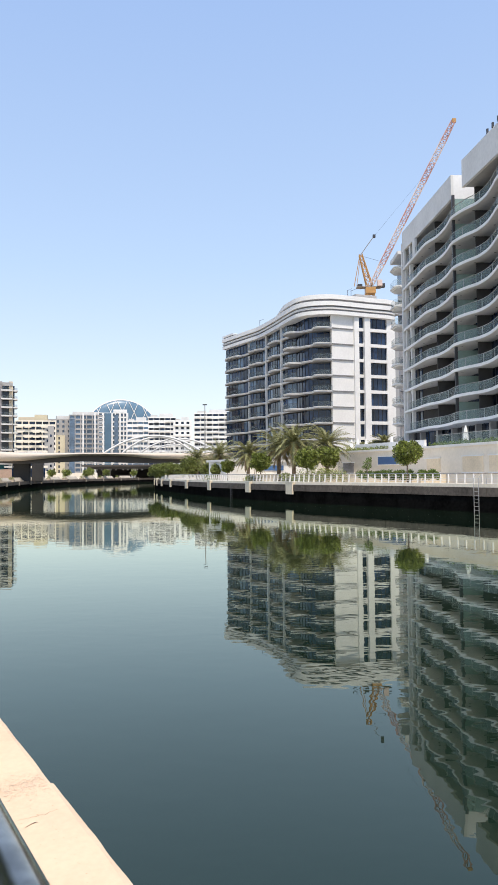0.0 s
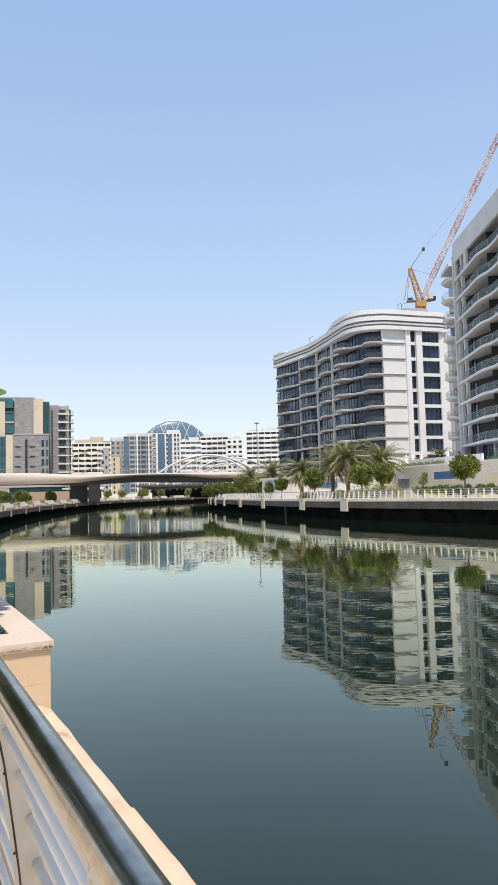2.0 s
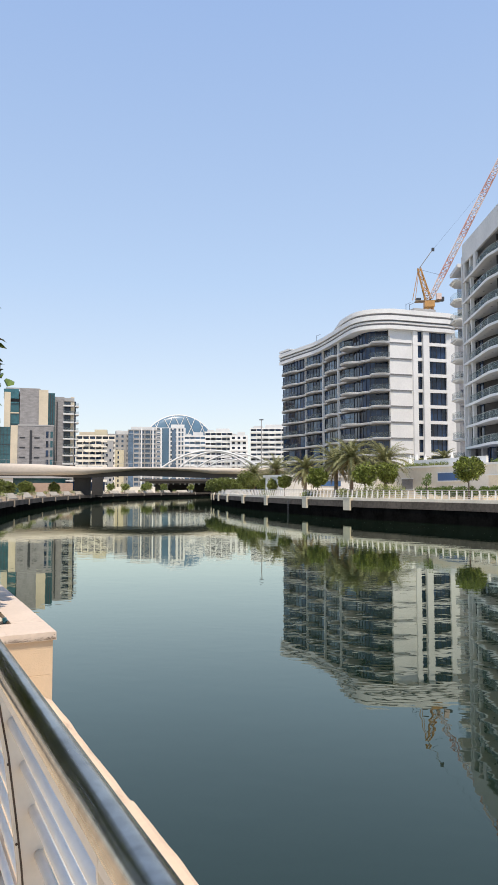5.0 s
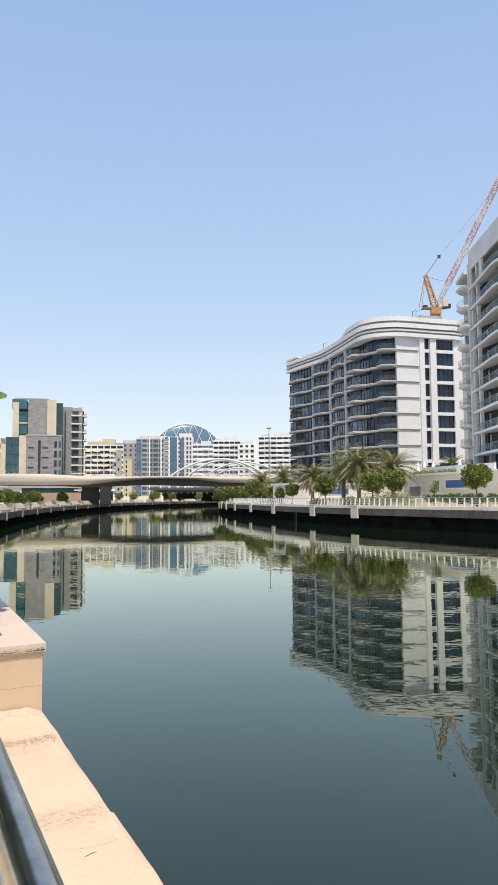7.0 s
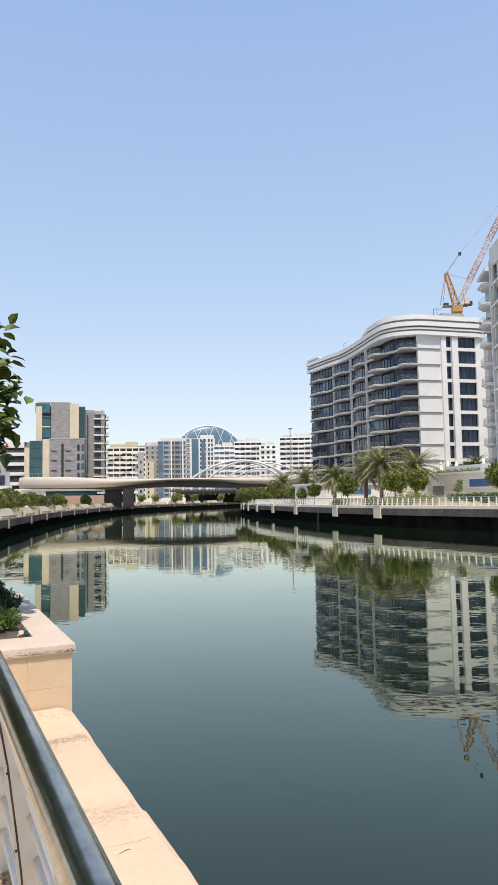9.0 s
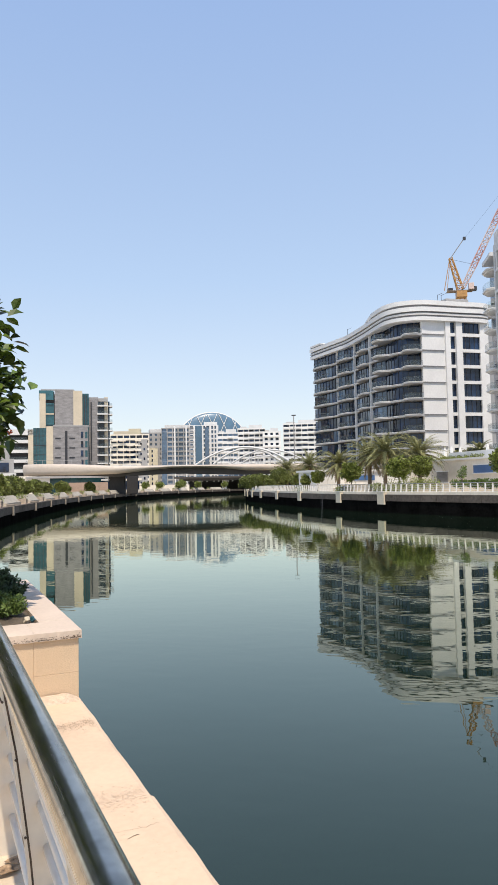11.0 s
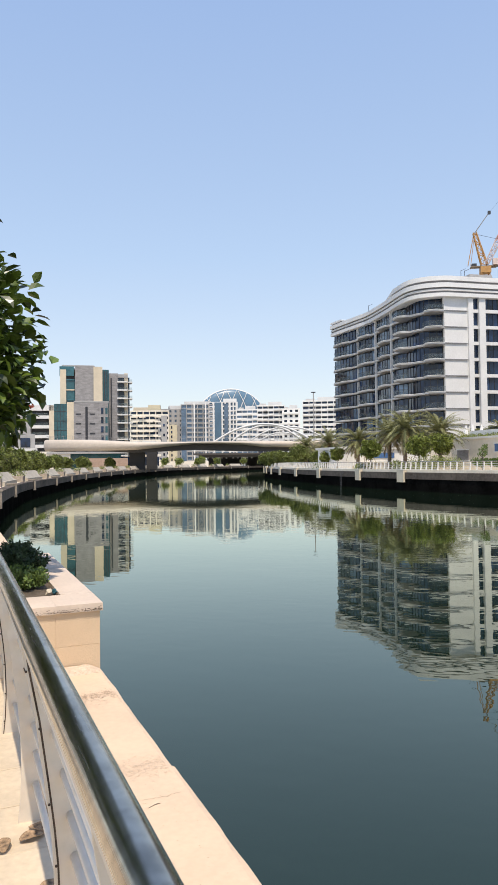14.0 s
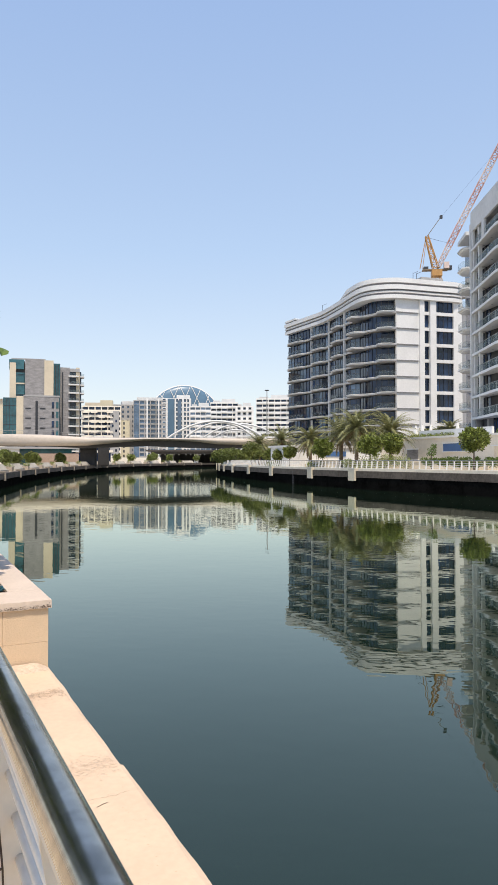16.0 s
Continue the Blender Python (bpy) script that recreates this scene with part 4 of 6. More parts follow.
bm = bmesh.new()
rows = []
for i in range(81):
    p, n = B_PATH[i], B_N[i]
    q = lambda o, z: bm.verts.new((p[0] + n[0] * o, p[1] + n[1] * o, z))
    t, l = b_top[i], b_low[i]
    rows.append([q(0.0, t), q(bulge[i] * 0.55, t - 0.12), q(bulge[i], t - (t - l) * 0.35), q(bulge[i] * 0.8, t - (t - l) * 0.65), q(0.1, l), q(-0.35, l + 0.1), q(-6, l + 0.1), q(-6.5, t)])
for a, b in zip(rows, rows[1:]):
    for k in range(8):
        bm.faces.new((a[k], b[k], b[(k + 1) % 8], a[(k + 1) % 8]))
bm.faces.new(rows[0])
bm.faces.new(rows[-1][::-1])
part("deck_edge", bm, M_DECK, bridge, world=True, smooth=True)
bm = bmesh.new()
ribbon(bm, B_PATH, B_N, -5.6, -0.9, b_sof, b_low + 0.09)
part("girder", bm, M_DECKSHADE, bridge, "concrete girder coloured dark for its shade", world=True)
bm = bmesh.new()
ribbon(bm, B_PATH, B_N, -0.42, -0.36, b_top + 0.0, b_top + 0.06)
ribbon(bm, B_PATH, B_N, -0.42, -0.36, b_top + 0.95, b_top + 1.0)
part("parapet_rail", bm, M_GREYWALL, bridge, world=True)
for i in range(0, 81, 2):
    bm = bmesh.new()
    p, n = B_PATH[i], B_N[i]
    box(bm, p[0] - n[0] * 0.39, p[1] - n[1] * 0.39, b_top[i], 0.05, 0.05, 1.0)
    part("post", bm, M_GREYWALL, bridge, world=True)
for x, y, sx, sy in ((-58.3, 181.8, 4.2, 2.2), (-57.2, 191.6, 3.0, 2.6)):
    bm = bmesh.new()
    box(bm, x, y, 1.4, sx, sy, 5.6 if y < 185 else 6.0, 0.25)
    bmesh.ops.bevel(bm, geom=bm.edges[:], offset=0.25, segments=2, affect='EDGES')
    part("column", bm, M_PIER, bridge, world=True)
bm = bmesh.new()
box(bm, -55, 181.5, 8.9, 3.4, 1.5, 0.45, 0.2)
box(bm, -58, 181, 8.9, 1.6, 1.2, 0.3, 0.2)
part("deck_hump", bm, M_PAINT, bridge, world=True)
# ground under the far end
bm = bmesh.new()
box(bm, 4, 190, 1.9, 14, 12, 4.4, 0.0)
part("abutment", bm, M_CREAM, bridge, world=True)

# ---------------------------------------------------------------- white arch road bridge farther up
arch = thing("arch_bridge", -40, 297, 1.6, 0, "white steel arch bridge with several crossing ribs", "bridge")


def rib(a, b, top, r, lean=0.0):
    a, b = Vector(a), Vector(b)
    pts = []
    for i in range(25):
        t = i / 24
        p = a.lerp(b, t)
        k = 4 * t * (1 - t)
        pts.append(Vector((p.x, p.y + lean * k, a.z + (b.z - a.z) * t + (top - max(a.z, b.z)) * k)))
    bm = bmesh.new()
    tube(bm, pts, r, 8)
    part("arch_rib", bm, M_PAINT, arch, world=True, smooth=True)
    return pts


for a, b, top, r in (((-63.5, 293, 9.5), (-16.0, 300, 9.5), 19.4, 0.42), ((-56, 297, 9.5), (-21, 301, 9.5), 18.9, 0.4), ((-50.5, 305, 9.5), (-10, 309, 9.5), 18.6, 0.36), ((-47, 312, 9.5), (-20, 312, 9.5), 16.3, 0.34)):
    pts = rib(a, b, top, r)
    for i in range(3, 23, 2):
        bm = bmesh.new()
        bar(bm, pts[i], (pts[i].x, pts[i].y + 1.5, 8.0), 0.07)
        part("hanger", bm, M_PAINT, arch, world=True)
# deck and girder coloured dark for the shade below the road
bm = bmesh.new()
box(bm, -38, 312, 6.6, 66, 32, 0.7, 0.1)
part("deck", bm, M_DECKSHADE, arch, world=True)
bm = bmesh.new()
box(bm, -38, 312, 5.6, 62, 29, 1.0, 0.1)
part("girder", bm, M_DECKSHADE, arch, world=True)
# added dark back wall, standing in for the deep shade below the deck
bm = bmesh.new()
box(bm, -38, 328, -0.5, 64, 3, 6.1, 0.1)
part("abutment", bm, M_DECKSHADE, arch, world=True)
for k in range(22):
    bm = bmesh.new()
    bar(bm, (-69 + k * 3.0, 293.0 + k * 0.3, 7.3), (-69 + k * 3.0, 293.0 + k * 0.3, 8.5), 0.05)
    part("post", bm, M_PAINT, arch, world=True)
bm = bmesh.new()
bar(bm, (-70, 292.9, 8.5), (-6, 299.3, 8.5), 0.06)
bar(bm, (-70, 292.9, 7.9), (-6, 299.3, 7.9), 0.05)
part("parapet_rail", bm, M_PAINT, arch, world=True)
for x in (-60, -49, -38, -27):
    bm = bmesh.new()
    box(bm, x, 301, -0.5, 1.6, 7, 6.1, 0.1)
    part("column", bm, M_OFFWHITE, arch, world=True)
    for k in range(5):
        bm = bmesh.new()
        box(bm, x + k * 2.0 - 4, 297.6, 5.0, 0.5, 1.6, 0.8, 0.1)
        part("bracket", bm, M_GREYWALL, arch, world=True)


# ---------------------------------------------------------------- far apartment blocks
def block(name, x, y, rz, w, d, z1, label, floors, cols, wall, glass, z0=1.6, gap=0.22, sill=0.34, skip=(), bands=None):
    """A far block: a solid body, window openings let into its front, each with its pane."""
    root = thing(name, x, y, z0, rz, label, "building")
    h = z1 - z0
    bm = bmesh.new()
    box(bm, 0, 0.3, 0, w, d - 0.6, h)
    part("body", bm, M_RECESSWALL, root)
    fh, cw = h / floors, w / cols
    for c in range(cols + 1):
        g = cw * gap
        bm = bmesh.new()
        box(bm, -w / 2 + c * cw, -d / 2 + 0.1, 0, g * (1 if 0 < c < cols else 0.8), 0.8, h)
        part("pier", bm, wall, root)
    for f in range(floors + 1):
        bm = bmesh.new()
        box(bm, 0, -d / 2 + 0.12, max(0, f * fh - fh * sill * 0.5), w - 0.02, 0.72, fh * sill * (1 if 0 < f < floors else 0.5))
        part("spandrel", bm, wall if not bands or f % 2 else bands, root)
    pane = None
    for f in range(floors):
        for c in range(cols):
            if (f, c) in skip or c in skip:
                continue
            if pane is None:
                bm = bmesh.new()
                box(bm, 0, 0, 0, cw * (1 - gap), 0.06, fh * (1 - sill))
                pane = mesh_of("window", bm, glass)
            ob = new("window", pane)
            ob.parent = root
            ob.location = (-w / 2 + (c + 0.5) * cw, -d / 2 + 0.42, f * fh + fh * sill * 0.5)
    return root


def add_box(root, name, x, y, z, sx, sy, sz, m, label=""):
    bm = bmesh.new()
    box(bm, x, y, z, sx, sy, sz)
    return part(name, bm, m, root, label)


def facing(x, y, turn=0.0):
    return math.degrees(math.atan2(-x, y)) + turn


# beige stepped block
b1 = block("apartment_building", -139.5, 464, facing(-139.5, 464, -4), 25, 16, 38.6, "beige stepped apartment block with wide balconies", 11, 6, M_PLAZA, M_GLASS, gap=0.14, sill=0.46)
for f in range(1, 11):
    for c in (0, 1, 2, 3):
        add_box(b1, "balcony", -9.8 + c * 5.1, -8.6, f * 3.25 - 0.25, 4.2, 1.3, 0.8 + 0.3 * ((f + c) % 3), M_PLAZA if (f * 3 + c) % 4 else M_BALUSD)
add_box(b1, "roof_storey", -5, 1, 35.8, 12, 10, 3.6, M_CREAM)
add_box(b1, "roof_storey", 3, 0, 35.8, 8, 9, 5.2, M_YELLOW)
add_box(b1, "grey_bay", 8.6, -8.0, 0, 6.0, 1.2, 33.5, M_GREYWALL)
for f in range(9):
    add_box(b1, "bay_window", 7.4 + 2.2 * (f % 2), -8.64, 3.4 + f * 3.25, 1.1, 0.1, 1.7, M_GLASS)
add_box(b1, "roof_storey", -9, 2, 35.8, 5, 8, 2.2, M_PLAZA)
add_box(b1, "roof_storey", 9, 1, 35.8, 5, 8, 2.6, M_CREAM)
b2 = block("apartment_building", -126, 470, facing(-126, 470, 6), 14, 14, 39.8, "pale yellow and grey apartment tower", 12, 4, M_GREYWALL, M_GLASS2, gap=0.6, sill=0.5)
add_box(b2, "front_bay", -1.5, -8.2, 0, 8.0, 2.2, 27.5, M_YELLOW)
for f in range(8):
    add_box(b2, "bay_window", -1.2, -9.33, 3.0 + f * 3.1, 0.9, 0.1, 1.8, M_GLASS)
add_box(b2, "roof_storey", 2, 0, 38.1, 8, 9, 2.6, M_OFFWHITE)
# grey and blue glass block with white ribs
b3 = block("apartment_building", -108, 470, facing(-108, 470, 0), 22, 15, 42.5, "grey-blue glass apartment block with white ribs", 13, 6, M_GREYWALL, M_GLASS2, gap=0.18, sill=0.34)
add_box(b3, "rib", -2.2, -8.0, 0, 0.9, 1.0, 42, M_WHITE)
add_box(b3, "rib", 5.4, -8.0, 0, 0.9, 1.0, 42, M_WHITE)
add_box(b3, "side_tower", -9.2, -7.9, 0, 3.4, 1.2, 38, M_GLASS2)
for f in range(1, 13):
    add_box(b3, "balcony", 1.6, -8.2, f * 3.13 - 0.1, 6.4, 1.4, 0.9, M_BALUSD)
add_box(b3, "roof_frame", 0, 0, 40.8, 18, 10, 2.2, M_OFFWHITE)
b4 = block("apartment_building", -91, 474, facing(-91, 474, 0), 19, 15, 44.0, "white and blue glass tower with tall ribs", 14, 7, M_WHITE, M_GLASS2, gap=0.30, sill=0.30)
add_box(b4, "glass_strip", -3.5, -7.85, 0, 4.4, 1.0, 42.0, M_DOME)
for x in (-6.3, -0.7, 4.6, 8.8):
    add_box(b4, "rib", x, -8.1, 0, 0.9, 1.2, 42.2, M_WHITE)
add_box(b4, "roof_frame", 4.6, 0, 42.3, 9, 12, 2.4, M_WHITE)
add_box(b4, "glass_strip", 2.0, -7.85, 0, 2.6, 1.0, 41.0, M_GLASS2)
# white blocks with banded balconies
for x, y, w, h, n, c, lab in ((-70, 446, 13, 36.6, 11, 4, "white apartment block with horizontal balcony bands"), (-55, 448, 17, 39.0, 12, 5, "white apartment block with dark window bands"), (-42, 447, 10, 36.5, 11, 3, "white apartment block end with small windows"), (-23.0, 450, 23, 41.4, 13, 6, "white apartment block with dark strip windows")):
    b = block("apartment_building", x, y, facing(x, y, 0), w, 15, h, lab, n, c, M_WHITE, M_GLASS2 if w == 13 else M_GLASS, gap=0.09 if w != 10 else 0.5, sill=0.54)
    fh = (h - 1.7) / n
    rg = random.Random(int(w))
    for f in range(1, n):
        for k in range(c):
            if rg.random() < 0.62:
                add_box(b, "balcony", -w / 2 + (k + 0.5) * w / c, -8.3, f * fh - 0.3, w / c * rg.uniform(0.7, 1.0), 1.3, rg.uniform(0.7, 1.35), M_WHITE)
    add_box(b, "roof_storey", w * 0.15, 1, h - 1.7, w * 0.5, 9, 2.4, M_WHITE)
    add_box(b, "roof_storey", -w * 0.3, 1, h - 1.7, w * 0.25, 7, 1.5, M_OFFWHITE)

# round glass tower far behind
dome = thing("round_glass_tower", -186, 1034, 1.7, facing(-186, 1034, 8), "huge round disc tower of blue glass", "building")
bm = bmesh.new()
R = 56.0
rings = []
for i in range(9):
    r = R * math.sin(i / 8 * math.pi / 2)
    dy = -9 * math.cos(i / 8 * math.pi / 2)
    rings.append([bm.verts.new((r * math.cos(a), dy, 54 + r * math.sin(a))) for a in np.linspace(0, math.tau, 64, endpoint=False)] if i else [bm.verts.new((0, dy, 54))])
for a, b in zip(rings, rings[1:]):
    for k in range(64):
        if len(a) == 1:
            bm.faces.new((a[0], b[k], b[(k + 1) % 64]))
        else:
            bm.faces.new((a[k], b[k], b[(k + 1) % 64], a[(k + 1) % 64]))
part("glass_shell", bm, M_DOME, dome, smooth=True)
bm = bmesh.new()
tube(bm, [(R * math.cos(a), 0.5, 54 + R * math.sin(a)) for a in np.linspace(0, math.tau, 65)], 1.3, 8)
part("rim", bm, M_OFFWHITE, dome)


def shell_y(x, z):
    r = min(1.0, math.hypot(x, z) / R)
    return -9 * math.sqrt(max(0, 1 - r * r)) - 0.6


for sgn in (-1, 1):
    for k in range(-6, 7):
        bm = bmesh.new()
        run = []
        x0 = k * 17.0
        for j in range(-28, 29):
            z = j * 2.0
            x = x0 + sgn * z * 0.45
            if math.hypot(x, z) < R:
                run.append((x, shell_y(x, z), 54 + z))
        if len(run) > 2:
            tube(bm, run, 0.5, 4)
            part("diagrid_bar", bm, M_OFFWHITE, dome)
        else:
            bm.free()

# slim mast
mast = thing("light_mast", -13.3, 214.5, 1.8, 0, "tall slim pole with a small head", "mast")
bm = bmesh.new()
tube(bm, [(0, 0, 0), (0, 0, 22.6)], [0.22, 0.12], 8)
part("pole", bm, M_GREYWALL, mast)
bm = bmesh.new()
box(bm, 0, 0, 22.3, 1.3, 0.3, 0.3)
part("lamp_head", bm, M_FRAME, mast)

# ---------------------------------------------------------------- grey stone and glass tower on the bend
LTY = facing(-95, 243, 0)
lt = thing("stone_tower", -95, 243, 1.6, LTY, "grey stone and glass tower with cream panels", "building")
# local x runs to the right as seen from the canal, y to the back
PX = 262 / 1253
lx = lambda px: (px - 160) * PX


def lt_box(name, p0, p1, y0, d, z0, z1, m, label=""):
    return add_box(lt, name, lx((p0 + p1) / 2), y0 + d / 2, z0, (p1 - p0) * PX, d, z1 - z0, m, label)


lt_box("stone_body", 133, 166, 0, 14, 0, 37.2, M_STONE)
lt_box("cream_panel", 108, 118, 0.4, 12, 0, 35.8, M_CREAM)
lt_box("glass_top", 107, 131, 0.8, 12, 33.6, 37.0, M_TEAL)
for k in range(9):
    lt_box("window", 118, 132, 1.0, 0.2, k * 3.6, k * 3.6 + 3.1, M_TEAL)
    lt_box("spandrel", 118, 132, 0.7, 0.6, k * 3.6 + 3.12, k * 3.6 + 3.58, M_CREAM if k % 2 else M_TEAL)
lt_box("core", 118, 132, 1.3, 12, 0, 36.5, M_RECESSWALL)
lt_box("cream_panel", 164, 179, -0.2, 12, 0, 36.9, M_CREAM)
lt_box("side_glass", 179, 190, 0.8, 12, 0, 36.0, M_TEAL)
lt_box("stone_pier", 189, 206, 1.6, 12, 0, 34.8, M_STONE)
for x in (182, 186):
    lt_box("fin", x, x + 1.2, 0.4, 0.5, 0, 35.5, M_FRAME)
lt_box("fin", 193, 195, 1.1, 0.6, 0, 33, M_FRAME)
# balcony stack
lt_box("core", 205, 226, 3.2, 12, 0, 33.5, M_GLASS)
for k in range(11):
    z = 1.4 + k * 3.0
    s = lt_box("balcony_slab", 204, 222, 0.6, 4, z, z + 0.5, M_OFFWHITE)
    lt_box("balustrade", 205, 221, 0.7, 0.1, z + 0.5, z + 1.4, M_BALUSD)
    lt_box("side_balcony", 224, 231, 2.6, 5, z + 0.1, z + 0.55, M_OFFWHITE)
    lt_box("side_balustrade", 224, 230.6, 2.7, 0.1, z + 0.55, z + 1.4, M_BALUSD)
lt_box("corner_wall", 217, 223, 2.6, 6, 0, 35.0, M_CREAM)
lt_box("corner_cap", 205, 223, 2.4, 8, 33.4, 34.6, M_GREYWALL)
# lower wing
lt_box("stone_wing", 131, 188, -5, 5, 0, 23.5, M_STONE)
lt_box("cream_strip", 120, 131, -5.2, 5, 0, 23.6, M_CREAM)
lt_box("glass_bay", 99, 120, -5.0, 5, 0, 23.0, M_TEAL)
for k in range(7):
    lt_box("glass_rail", 99, 120, -5.08, 0.1, k * 3.3 + 0.4, k * 3.3 + 0.55, M_FRAME)
for x in (104, 109, 114.5):
    lt_box("glass_rail", x, x + 0.5, -5.09, 0.1, 0, 23.0, M_FRAME)
lt_box("cream_frame", 91, 99, -5.2, 5, 0, 22.5, M_CREAM)
lt_box("cream_frame", 60, 99, -5.2, 5, 20.6, 22.5, M_OFFWHITE)
lt_box("core", 50, 92, -3.2, 5, 0, 20.5, M_DARK)
for k in range(6):
    lt_box("balcony_slab", 60, 91, -5.1, 3, 0.8 + k * 3.4, 1.9 + k * 3.4, M_OFFWHITE)
    lt_box("balustrade", 61, 90, -5.0, 0.1, 1.9 + k * 3.4, 2.8 + k * 3.4, M_BALUSD)
lt_box("grey_wing", 30, 62, -4.5, 9, 0, 19.5, M_GREYWALL)
lt_box("slot", 150, 154, -5.15, 0.1, 1, 22, M_FRAME)
for k in range(5):
    for a, b in ((134, 143), (157, 166)):
        lt_box("slot", a, b, -5.12, 0.1, 5.6 + k * 3.4, 6.0 + k * 3.4, M_FRAME)
for k in range(6):
    lt_box("window", 176, 180, -5.12, 0.1, 3 + k * 3.3, 5.2 + k * 3.3, M_GLASS)
    lt_box("window", 183, 187, -5.12, 0.1, 3 + k * 3.3, 5.2 + k * 3.3, M_TEAL)
lt_box("parapet", 131, 189, -5.1, 5.2, 23.5, 24.0, M_GREYWALL)
lt_box("roof_rail", 110, 165, 4, 0.15, 37.2, 37.9, M_GREYWALL)

# low buildings seen under and beside the footbridge
low = thing("low_building", -81.5, 156, 1.6, facing(-76, 158, 0), "low grey concrete building with a pale canopy", "building")
add_box(low, "body", -2, 3, 0, 16, 8, 9.0, M_GREYWALL)
add_box(low, "canopy", -1, -1, 4.0, 15, 5, 1.6, M_OFFWHITE)
add_box(low, "canopy", 1, -2.5, 3.2, 17, 3, 0.5, M_GREYWALL)
for k in range(4):
    add_box(low, "window", -7 + k * 3.6, -1.1, 5.9, 2.2, 0.3, 2.2, M_GLASS)
    add_box(low, "column", -8.5 + k * 5, -2.6, 0, 0.5, 0.5, 3.2, M_OFFWHITE)
for k, (x, h) in enumerate(((-6, 11.5), (-9, 13.5))):
    bm = bmesh.new()
    tube(bm, [(x, -2, 0), (x + 1.0, -2, h * 0.5), (x + 3.2, -2, h)], [0.5, 0.42, 0.3], 8)
    part("raking_column", bm, M_OFFWHITE, low)
pav = thing("low_building", -92, 226, 1.6, facing(-92, 226, 0), "low pink stone and teal glass pavilion", "building")
add_box(pav, "wall", -10, 0, 0, 13, 8, 6.0, M_PLAZA)
add_box(pav, "glazing", 4, 1, 0, 18, 6, 5.2, M_TEAL)
add_box(pav, "roof", 2, 0, 5.2, 26, 9, 0.6, M_GREYWALL)
add_box(pav, "glazing", 18, 3, 0, 16, 6, 4.0, M_GLASS)
bm = bmesh.new()
box(bm, -72, 196, 1.6, 12, 0.6, 3.4, radians(facing(-72, 196, 0)))
solo("wall_garden", bm, M_BRICKWALL, "pinkish brown garden wall below the footbridge", "wall", kind="structure")
for x, y, w, h in ((-60, 262, 26, 2.4), (-42, 330, 40, 2.6)):
    bm = bmesh.new()
    box(bm, x - 12, y + 12, 1.6, w, 1.0, h, 0.2)
    solo("wall_terrace", bm, M_PLAZA, "pale terrace wall behind the far bank", "wall", kind="structure")

# ---------------------------------------------------------------- luffing tower crane behind the wavy block
crane = thing("tower_crane", 33.1, 189.4, 1.9, 0, "orange tower crane with a raised faded red lattice jib", "crane")


def lattice(name, a, b, w0, w1, bays, m, r=0.11):
    a, b = Vector(a), Vector(b)
    t = (b - a).normalized()
    u = t.cross(Vector((0, 1, 0))).normalized()
    v = t.cross(u).normalized()
    cor = [(-1, -1), (1, -1), (1, 1), (-1, 1)]
    at = lambda i, c: a.lerp(b, i / bays) + (u * c[0] + v * c[1]) * (w0 + (w1 - w0) * i / bays) / 2
    bm = bmesh.new()
    for c in cor:
        bar(bm, at(0, c), at(bays, c), r)
    part(name, bm, m, crane, world=True)
    bm = bmesh.new()
    for i in range(bays):
        for k in range(4):
            c, d = cor[k], cor[(k + 1) % 4]
            if (i + k) % 2:
                c, d = d, c
            bar(bm, at(i, c), at(i + 1, d), r * 0.6)
            bar(bm, at(i, c), at(i, d), r * 0.6)
    tagged(part("lacing", bm, m, crane, world=True), kind="stuff")


lattice("mast", (33.2, 189.5, 1.9), (33.2, 189.5, 51.5), 2.0, 2.0, 22, M_CRANE, 0.14)
bm = bmesh.new()
box(bm, 33.2, 189.5, 51.5, 2.6, 2.6, 1.6)
part("slew_ring", bm, M_CRANE, crane, world=True)
bm = bmesh.new()
box(bm, 32.8, 189.5, 53.1, 6.6, 2.0, 0.22)
part("machine_deck", bm, M_TRUNK, crane, world=True)
bm = bmesh.new()
box(bm, 35.6, 188.6, 53.4, 1.3, 1.2, 1.6)
part("cab", bm, M_CRANEWHITE, crane, world=True)
bm = bmesh.new()
box(bm, 36.6, 190.0, 53.35, 1.2, 1.4, 1.0)
box(bm, 30.4, 189.5, 53.35, 1.2, 1.4, 0.7)
part("winch", bm, M_FRAME, crane, world=True)
lattice("a_frame", (33.0, 189.5, 53.6), (30.9, 190.6, 62.6), 1.5, 0.8, 6, M_CRANE, 0.13)
bm = bmesh.new()
bar(bm, (28.9, 189.6, 53.6), (30.7, 190.6, 62.4), 0.1)
bar(bm, (29.6, 189.6, 53.6), (30.9, 190.6, 62.4), 0.07)
part("back_stay", bm, M_CRANE, crane, world=True)
A0, A1 = Vector((33.6, 189.2, 54.0)), Vector((55.0, 184.2, 96.2))
for k in range(8):
    p, q = A0.lerp(A1, k / 8), A0.lerp(A1, (k + 1) / 8)
    lattice("jib_section", p, q, 1.4 if k else 0.9, 1.4 if k < 7 else 1.0, 5, M_CRANERED if k % 2 else M_CRANEWHITE, 0.125)
bm = bmesh.new()
box(bm, 55.2, 184.1, 95.9, 1.0, 0.8, 1.0)
part("jib_head", bm, M_CRANE, crane, world=True)
bm = bmesh.new()
bar(bm, (30.9, 190.6, 62.5), (33.9, 187.5, 66.4), 0.14)
part("strut", bm, M_GREYWALL, crane, world=True)
bm = bmesh.new()
box(bm, 34.1, 187.4, 66.2, 0.7, 0.6, 0.8)
part("strut_head", bm, M_FRAME, crane, world=True)
bm = bmesh.new()
bar(bm, (34.1, 187.4, 66.6), (48.5, 185.6, 83.6), 0.018)
